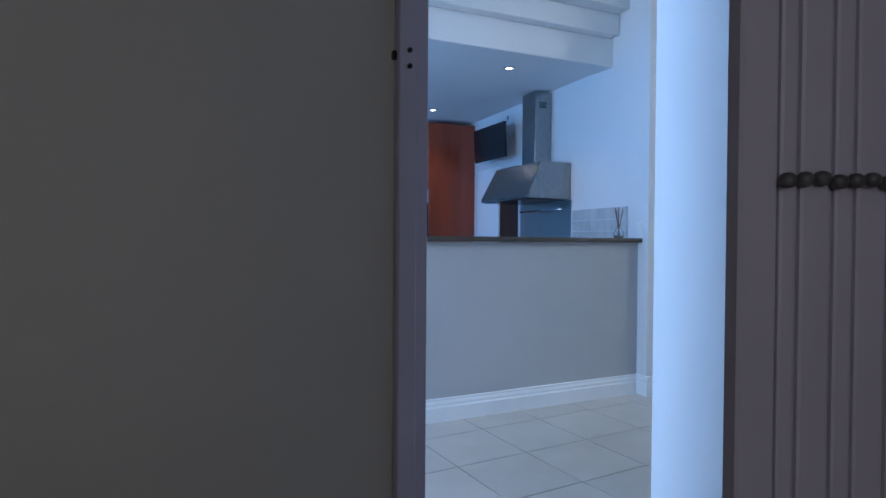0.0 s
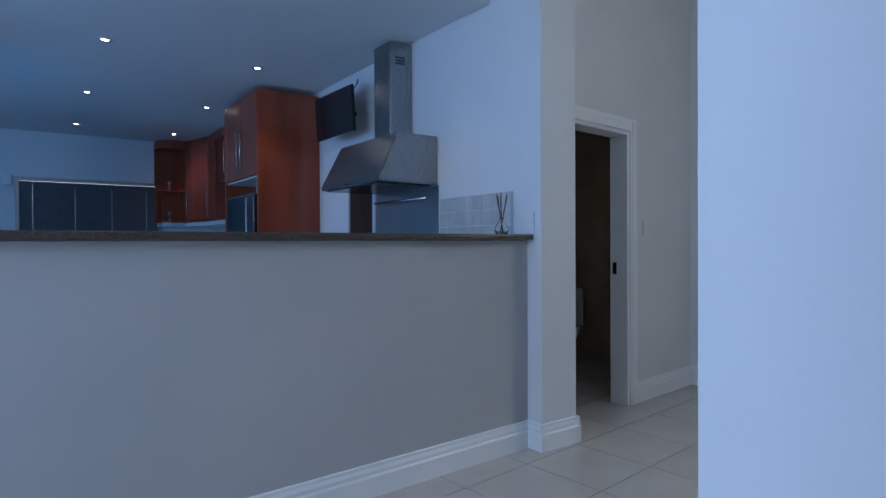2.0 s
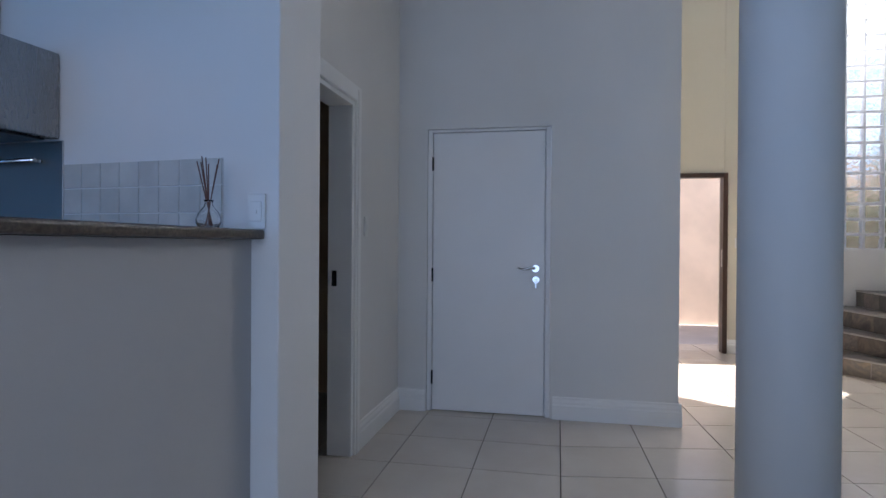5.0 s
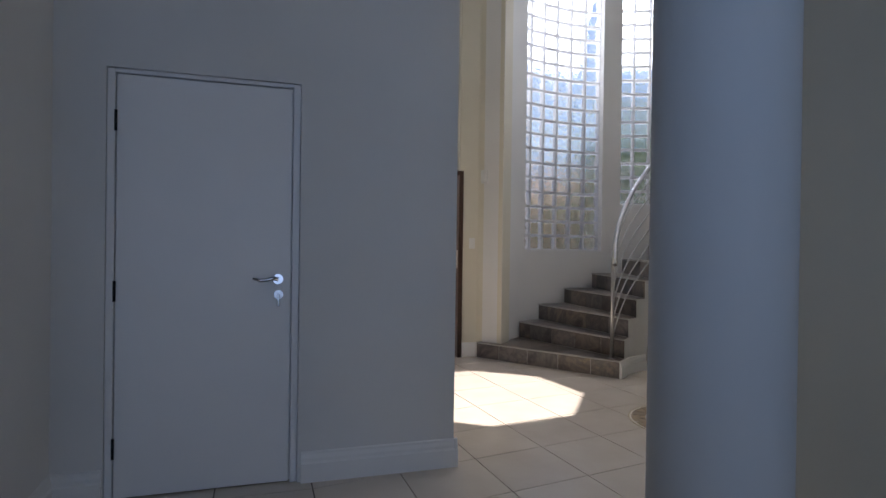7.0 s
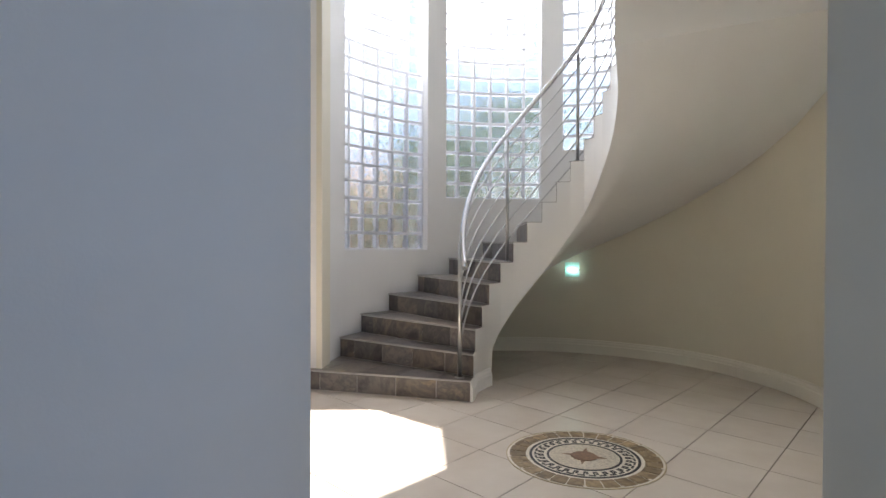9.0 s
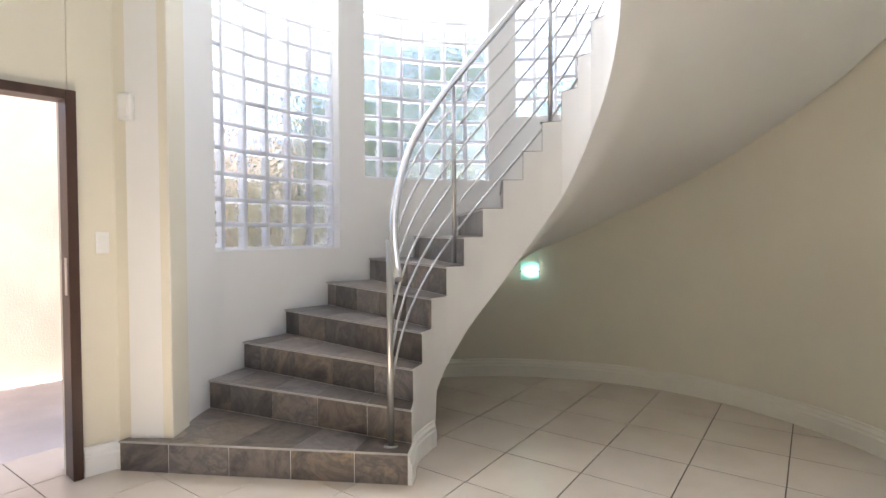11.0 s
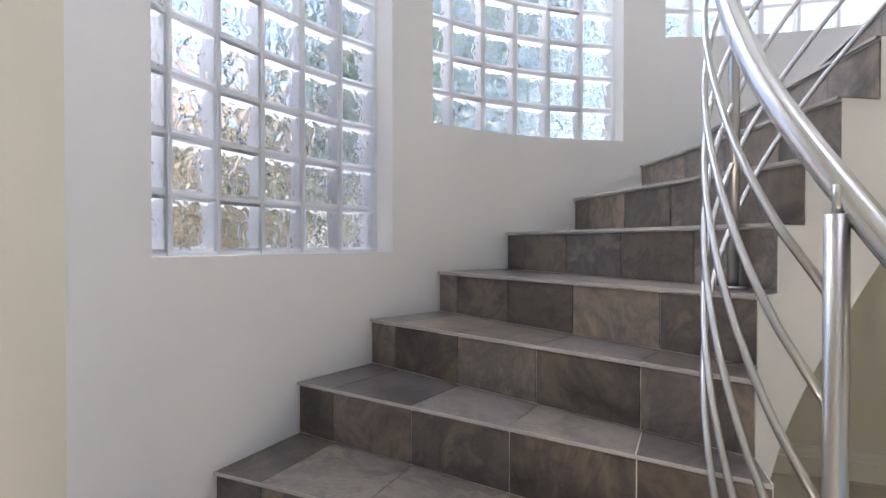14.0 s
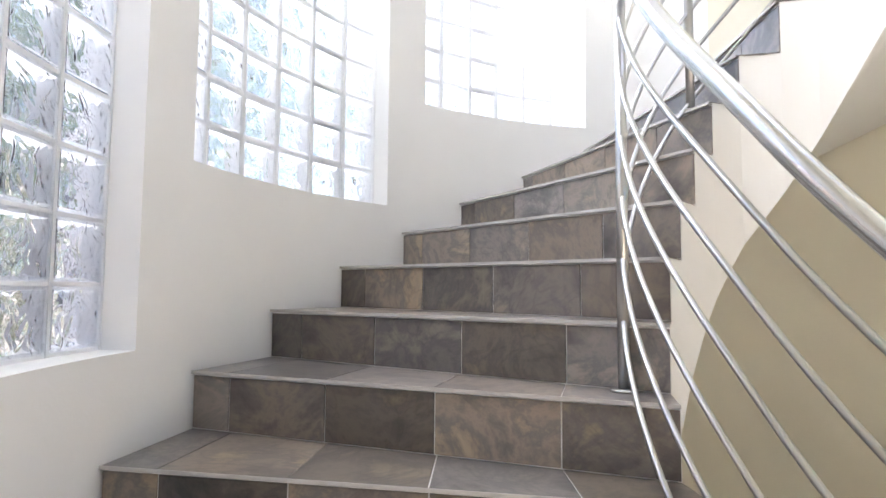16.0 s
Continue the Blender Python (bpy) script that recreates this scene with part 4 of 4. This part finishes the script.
sp = ked("steel_splashback", "brushed steel splashback with a utensil rail", "splashback")
part("panel", box(-0.008, -0.001, 1.02, 1.97, 0.92, 1.648, 0.002), STEEL, sp)
bm = tube([(-0.05, 1.12, 1.565), (-0.05, 1.90, 1.565)], 0.010, 10)
for v in (1.14, 1.88):
    tube([(-0.05, v, 1.565), (-0.004, v, 1.565)], 0.008, 8, bm)
part("rail", bm, CHROME, sp, "chrome utensil rail")
oven = ked("range_cooker", "stainless steel range cooker under the hood", "cooker")
part("body", box(-0.62, -0.01, 1.06, 1.95, 0.02, 0.90, 0.006), STEEL, oven)
part("hob", box(-0.60, -0.02, 1.08, 1.93, 0.90, 0.92, 0.004), BLACK, oven)
# worktop and base units along the range wall and under the bar
for u0, u1, v0, v1 in ((-0.60, -0.002, 0.53, 1.05),):
    unit = ked("base_unit", "cherry wood kitchen base unit", "cabinet")
    part("body", box(u0 + 0.02, u1, v0, v1 - 0.01, 0.0, 0.86, 0.003), CHERRY, unit)
    part("worktop", box(u0, u1, v0, v1 - 0.004, 0.862, 0.90, 0.006), GRANITE, unit)

# pale tile splashback beside the switch
spt = ked("tile_splashback", "pale square wall tiles behind the bar", "tiles")
part("grout", box(-0.004, -0.0005, 0.24, 1.015, 1.24, 1.55), MORTAR, spt)
nv, nz = 8, 3
for i in range(nv):
    for j in range(nz):
        v0, z0 = 0.24 + i * 0.775 / nv, 1.24 + j * 0.31 / nz
        part("tile", box(-0.009, -0.003, v0 + 0.002, v0 + 0.775 / nv - 0.002, z0 + 0.002, z0 + 0.31 / nz - 0.002, 0.0015), PALE_TILE, spt)

# reed diffuser on the bar end
reed = thing("reed_diffuser", None, None, "glass reed diffuser with brown sticks on the bar", "diffuser", m=KIT @ pose(-0.13, 0.20, 1.279))
vase = part("vase", lathe([(0, 0.0), (0.032, 0.0), (0.043, 0.018), (0.044, 0.034), (0.034, 0.058), (0.016, 0.078), (0.013, 0.092), (0.017, 0.100), (0.0145, 0.100), (0.0105, 0.090), (0.013, 0.078), (0.030, 0.057), (0.040, 0.034), (0.039, 0.02), (0.028, 0.005), (0, 0.005)], 24), CLEAR, reed, "small round clear glass vase")
vase.visible_shadow = False
REED = material("brown_reed", (0.16, 0.07, 0.05), 0.7, var=0.2, scale=60)
rr = random.Random(3)
for i in range(7):
    a = rr.uniform(0, 6.28)
    s = rr.uniform(0.01, 0.045)
    part("stick", tube([(-0.4 * s * math.cos(a), -0.4 * s * math.sin(a), 0.008), (s * math.cos(a) * 1.25, s * math.sin(a) * 1.25, rr.uniform(0.22, 0.26))], 0.0022, 6), REED, reed)

# doorway beyond the hood
kd = ked("door_5", "white door frame beside a dark brown pantry door", "door frame")
kd["kind"] = "structure"
part("frame", box(-0.012, -0.001, 2.44, 3.02, 0, 2.13, 0.003), TRIM, kd)
part("inner_edge", box(-0.03, -0.012, 2.44, 2.50, 0, 2.12, 0.004), TRIM, kd)
part("pantry_door", box(-0.010, -0.001, 2.03, 2.44, 0, 2.10, 0.003), DARKWOOD, kd, "dark brown pantry door")

# television
tv = thing("television", None, None, "black flat television tilted on a wall bracket", "television", m=KIT @ pose(-0.205, 2.32, 2.375, 0, 0, -88) @ Matrix.Rotation(radians(3), 4, "X"))
part("screen", box(-0.35, 0.35, -0.025, 0.0, -0.195, 0.195, 0.006, 2), BLACK, tv)
part("back", box(-0.25, 0.25, 0.0, 0.05, -0.15, 0.15, 0.012, 2), BLACK, tv)
part("badge", box(-0.03, 0.03, -0.0265, -0.025, -0.205, -0.199), PLASTIC, tv)
part("bracket", tube([(0, 0.04, 0), (0.02, 0.195, 0.02)], 0.018, 10), BLACK, tv)
part("cable", tube([(0.25, 0.03, 0.15), (0.24, 0.10, 0.24), (0.18, 0.14, 0.29), (0.1, 0.17, 0.27)], 0.005, 8), BLACK, tv)

# tall cherry unit with a fridge niche
tall = ked("tall_cabinet", "tall cherry wood cabinet around a steel fridge", "cabinet")
VC0, VC1, UF = 3.13, 4.24, -0.64
part("side_panel", box(UF, -0.002, VC0, VC0 + 0.025, 0, 2.73, 0.002), CHERRY, tall)
part("side_panel", box(UF, -0.002, VC1 - 0.025, VC1, 0, 2.73, 0.002), CHERRY, tall)
part("top_box", box(UF + 0.02, -0.002, VC0 + 0.026, VC1 - 0.026, 1.90, 2.72, 0.002), CHERRY, tall)
part("niche_soffit", box(UF + 0.02, -0.002, VC0 + 0.026, VC1 - 0.026, 1.885, 1.898), PLASTIC, tall, "white niche lining")
part("niche_lining", box(-0.3, -0.004, VC0 + 0.026, VC1 - 0.026, 0.0, 1.884), PLASTIC, tall, "white niche lining")
for v0, v1, hv in ((3.135, 3.628, 3.575), (3.632, 4.105, 3.69), (4.109, 4.236, 4.16)):
    d = part("door", box(UF - 0.004, UF + 0.018, v0, v1, 1.91, 2.72, 0.003), CHERRY, tall)
    bm = tube([(UF - 0.035, hv, 2.02), (UF - 0.035, hv, 2.38)], 0.007, 8)
    for z in (2.05, 2.35):
        tube([(UF - 0.035, hv, z), (UF, hv, z)], 0.005, 6, bm)
    part("handle", bm, CHROME, d, "long steel bar handle")
fridge = ked("fridge", "stainless steel fridge in the cherry niche", "fridge")
part("body", box(UF + 0.05, -0.31, VC0 + 0.12, VC1 - 0.12, 0.02, 1.74, 0.01, 2), STEEL, fridge)
part("door", box(UF - 0.01, UF + 0.045, VC0 + 0.12, VC1 - 0.12, 0.05, 1.73, 0.012, 2), DARK_STEEL, fridge, "dark blue-grey steel door")
part("handle", tube([(UF - 0.05, VC0 + 0.20, 0.9), (UF - 0.05, VC0 + 0.20, 1.68)], 0.011, 8), CHROME, fridge)

# corner wall cabinets at the back
cc = ked("corner_cabinet", "cherry corner wall cabinet with open end shelves", "cabinet")
pts = [(-0.03, 7.19), (-0.87, 7.19), (-0.87, 7.02), (-0.845, 6.94), (-0.79, 6.88), (-0.70, 6.85), (-0.49, 6.85), (-0.335, 6.20), (-0.335, 5.35), (-0.03, 5.35)]
part("top_panel", prism(pts, 2.645, 2.765), CHERRY, cc)
part("bottom_panel", prism(pts, 1.555, 1.58), CHERRY, cc)
part("light_pelmet", prism([(-0.04, 7.18), (-0.84, 7.18), (-0.80, 6.92), (-0.70, 6.88), (-0.50, 6.87), (-0.35, 6.20), (-0.35, 5.37), (-0.04, 5.37)], 1.50, 1.553), PLASTIC, cc, "pale pelmet under the cabinet")
part("back_panel", box(-0.87, -0.03, 7.17, 7.195, 1.58, 2.645), CHERRY, cc)
part("back_panel", box(-0.03, -0.01, 5.35, 7.17, 1.58, 2.645), CHERRY, cc)
part("divider", box(-0.505, -0.49, 6.86, 7.16, 1.58, 2.645), CHERRY, cc)
part("divider", box(-0.335, -0.035, 5.74, 5.76, 1.58, 2.645), CHERRY, cc)
part("shelf", prism([(-0.51, 7.165), (-0.86, 7.165), (-0.86, 7.02), (-0.835, 6.95), (-0.78, 6.89), (-0.70, 6.86), (-0.51, 6.86)], 2.02, 2.04), CHERRY, cc)
part("shelf", box(-0.33, -0.035, 5.36, 5.735, 2.05, 2.07), CHERRY, cc)
for (p, q), hs in ((((-0.49, 6.85), (-0.335, 6.20)), 0.10), (((-0.335, 6.19), (-0.335, 5.765)), 0.06)):
    d2 = (Vector(q) - Vector(p))
    L = d2.length
    m = Matrix.Translation((*p, 0)) @ Matrix.Rotation(math.atan2(d2.y, d2.x), 4, "Z")
    b = box(0.003, L - 0.003, -0.022, -0.002, 1.585, 2.64, 0.003)
    b.transform(m)
    d = part("door", b, CHERRY, cc)
    b = tube([(hs, -0.05, 1.66), (hs, -0.05, 2.0)], 0.007, 8)
    for z in (1.70, 1.96):
        tube([(hs, -0.05, z), (hs, -0.02, z)], 0.005, 6, b)
    b.transform(m)
    part("handle", b, CHROME, d, "long steel bar handle")
for z in (1.581, 2.041):
    o = thing("ornament", lathe([(0, 0), (0.03, 0), (0.022, 0.02), (0.008, 0.04), (0.008, 0.09), (0.03, 0.11), (0.012, 0.13), (0, 0.14)], 14), STEEL, "small pale metal ornament on a cabinet shelf", "ornament", m=KIT @ pose(-0.70, 6.98, z))

# cabinet at the kitchen's west side with a blue bowl
wc = ked("shelf_cabinet", "dark cherry wall cabinet with open shelves", "cabinet")
part("side_panel", box(-2.88, -2.85, 2.62, 2.95, 1.28, 2.74, 0.002), CHERRY, wc)
part("side_panel", box(-3.6, -3.57, 2.62, 2.95, 1.28, 2.74, 0.002), CHERRY, wc)
part("top", box(-3.57, -2.88, 2.62, 2.95, 2.60, 2.74, 0.002), CHERRY, wc)
part("back", box(-3.57, -2.88, 2.93, 2.95, 1.28, 2.60), CHERRY, wc)
for z in (1.28, 1.70, 2.12):
    part("shelf", box(-3.57, -2.88, 2.63, 2.93, z, z + 0.022), CHERRY, wc)
BLUE = material("blue_glaze", (0.02, 0.07, 0.45), 0.25, var=0.2, scale=12)
thing("blue_bowl", lathe([(0, 0), (0.04, 0), (0.075, 0.06), (0.085, 0.11), (0.078, 0.11), (0.065, 0.06), (0, 0.01)], 20), BLUE, "deep blue glazed bowl on a shelf", "bowl", m=KIT @ pose(-3.0, 2.78, 2.143))
thing("amber_bottle", lathe([(0, 0), (0.035, 0), (0.038, 0.10), (0.014, 0.15), (0.014, 0.19), (0, 0.19)], 16), REED, "small amber bottle on a shelf", "bottle", m=KIT @ pose(-2.97, 2.78, 1.303))

# window with black blinds
wb = ked("window_4", "kitchen window closed by black vertical blinds", "window")
wb["kind"] = "structure"
part("window_frame", box(-2.56, -0.76, 7.17, 7.20, 2.10, 2.15, 0.004), STEEL, wb)
part("window_frame", box(-0.82, -0.77, 7.17, 7.20, 0.9, 2.10, 0.004), STEEL, wb)
part("window_frame", box(-2.56, -2.51, 7.17, 7.20, 0.9, 2.10, 0.004), STEEL, wb)
part("pane", box(-2.51, -0.82, 7.27, 7.276, 0.9, 2.12), CLEAR, wb).visible_shadow = False
for u0, u1 in ((-2.52, -2.3675), (-2.3665, -1.8805), (-1.8795, -1.4305), (-1.4295, -0.9805), (-0.9795, -0.80)):
    part("blind_panel", box(u0, u1, 7.19, 7.198, 0.9, 2.098), BLIND, wb)
for u in (-2.367, -1.88, -1.43, -0.98):
    bm = bmesh.new()
    for i in range(24):
        box(u - 0.005, u + 0.005, 7.185, 7.192, 1.2 + i * 0.035, 1.211 + i * 0.035, bm=bm)
    part("eyelet_strip", bm, PLASTIC, wb, "line of pale eyelets")
thing("alarm_sensor", box(-0.05, 0.05, -0.05, 0, -0.07, 0.07, 0.012, 2), PLASTIC, "small white alarm sensor", "sensor", m=KIT @ pose(-2.64, 7.198, 2.10))
part("socket_plate", box(-0.012, -0.001, 2.14, 2.20, 2.42, 2.52, 0.003), PLASTIC, kd)

# downlights
for u, v in ((-0.80, 0.87), (-0.78, 2.68), (-0.77, 4.48), (-0.75, 6.38), (-1.95, 2.63), (-1.93, 4.45), (-1.91, 6.33)):
    dl = thing("downlight", lathe([(0.052, -0.001), (0.052, -0.006), (0.040, -0.010), (0.026, -0.006), (0.026, -0.001)], 24), STEEL, "small round recessed ceiling downlight, lit", "ceiling light", group="kitchen downlights", m=KIT @ pose(u, v, KITCHEN_H))
    spot = new("downlight_lamp", bpy.data.lights.new("downlight_lamp", "SPOT")) if u > -1 else None
    if spot:
        spot.data.energy, spot.data.color, spot.data.spot_size, spot.data.spot_blend, spot.data.shadow_soft_size = 3.0, (1.0, 0.72, 0.45), radians(110), 0.8, 0.03
        spot.matrix_world = KIT @ pose(u, v, KITCHEN_H - 0.015)
    part("bulb", lathe([(0, -0.004), (0.024, -0.004), (0.024, -0.001), (0, -0.001)], 18), LAMP_ON, dl)

# ---------- outdoors ----------
bm = bmesh.new()
bmesh.ops.create_grid(bm, x_segments=8, y_segments=8, size=400)
for v in bm.verts:
    v.co.z = -0.21
thing("ground", bm, PAVING, "pale sunlit paving and garden soil", "ground", kind="structure")
thing("doorstep", box(9.002, 11.6, -0.2, 2.4, -0.208, -0.03, 0.01), PAVING, "pale sunlit doorstep slab", "doorstep", kind="structure")
GARDEN = material("tan_garden_wall", (0.60, 0.48, 0.40), 0.85, var=0.1, scale=2, bump=0.2)
thing("garden_wall", prism([(11.6, -3.0), (11.8, -3.0), (11.8, 4.0), (11.6, 4.0)], -0.2, 2.6), GARDEN, "tan plastered garden wall", "wall", kind="structure")
thing("garden_wall", prism([(9.3, 1.75), (11.59, 1.75), (11.59, 1.9), (9.3, 1.9)], -0.2, 2.6), GARDEN, "tan plastered garden wall", "wall", kind="structure")


def shrub(x, y, h, w, n, seed):
    """Tapered stems with many small leaves."""
    g = random.Random(seed)
    ob = thing("garden_shrub", None, None, "dense green garden shrub outside the stair windows", "shrub", m=pose(x, y, -0.2), group="garden shrubs")
    stems, leaves = bmesh.new(), bmesh.new()
    for s in range(7):
        a, lean = g.uniform(0, 6.28), g.uniform(0.15, 0.5)
        pts = [Vector((math.cos(a) * lean * w * f ** 1.5, math.sin(a) * lean * w * f ** 1.5, h * 0.85 * f)) for f in (0, 0.25, 0.5, 0.75, 1)]
        tube(pts, [0.035, 0.03, 0.022, 0.015, 0.008], 6, stems)
    for _ in range(n):
        z = h * (1 - g.random() ** 1.4 * 0.92)
        r = w * math.sqrt(g.random()) * (0.55 + 0.45 * math.sin(min(1, z / h) * 2.6))
        a = g.uniform(0, 6.28)
        c = Vector((r * math.cos(a), r * math.sin(a), z + g.uniform(-0.1, 0.1)))
        d = Vector((g.gauss(0, 1), g.gauss(0, 1), g.gauss(0.2, 0.6))).normalized()
        e = d.cross(Vector((g.gauss(0, 1), g.gauss(0, 1), g.gauss(0, 1)))).normalized()
        L, wd = g.uniform(0.08, 0.16), g.uniform(0.018, 0.035)
        ps = [c, c + d * L * 0.5 + e * wd, c + d * L, c + d * L * 0.5 - e * wd]
        leaves.faces.new([leaves.verts.new(p) for p in ps])
    part("stem", stems, BARK, ob)
    part("foliage", leaves, LEAF, ob)


for i, (x, y, h, w, n) in enumerate(((10.7, -0.5, 1.35, 0.6, 800), (10.5, -2.6, 3.0, 0.8, 3000), (9.9, -3.7, 3.6, 0.85, 3600), (8.8, -4.8, 3.3, 0.9, 1700), (11.2, -1.7, 2.1, 0.7, 1100), (7.3, -5.2, 2.6, 0.8, 1200), (11.2, -3.4, 4.0, 0.9, 1800))):
    shrub(x, y, h, w, n, 20 + i)

# ---------- floor tiles ----------
def joint(i, j):
    """Crossing of the tile joints i and j: the rows turn a little towards the foyer."""
    turn = max(0.0, j - 2.0)
    k = min(1.0, turn / 3.0)
    x = 5.655 + i * (0.47 + 0.012 * k) + 0.084 * turn
    y = 3.395 - 0.475 * j + 0.037 * i * k
    return Vector((x, y))


def tile_box(i, j, bm):
    c = [joint(i, j), joint(i, j + 1), joint(i + 1, j + 1), joint(i + 1, j)]
    mid = sum(c, Vector((0, 0))) / 4
    g = 0.0032
    ring_pts = [p + Vector((math.copysign(g, mid.x - p.x), math.copysign(g, mid.y - p.y))) for p in c]
    return prism([tuple(p) for p in ring_pts], -0.012, 0.0, bm)


floor_ob = bpy.data.objects["floor"]
rest = bmesh.new()
for i in range(-19, 10):
    for j in range(-12, 16):
        m = (joint(i, j) + joint(i + 1, j + 1)) / 2
        if (0.6 < m.x < 6.0 and 0.95 < m.y < 3.85) or (4.5 < m.x < 8.9 and -3.3 < m.y < 1.9):
            part("tile", tile_box(i, j, None), TILE, floor_ob)
        elif -3.1 < m.x < 9.2 and -3.8 < m.y < 8.4:
            tile_box(i, j, rest)
rest_ob = part("tiles_beyond", rest, TILE, floor_ob)
rest_ob["kind"] = "stuff"
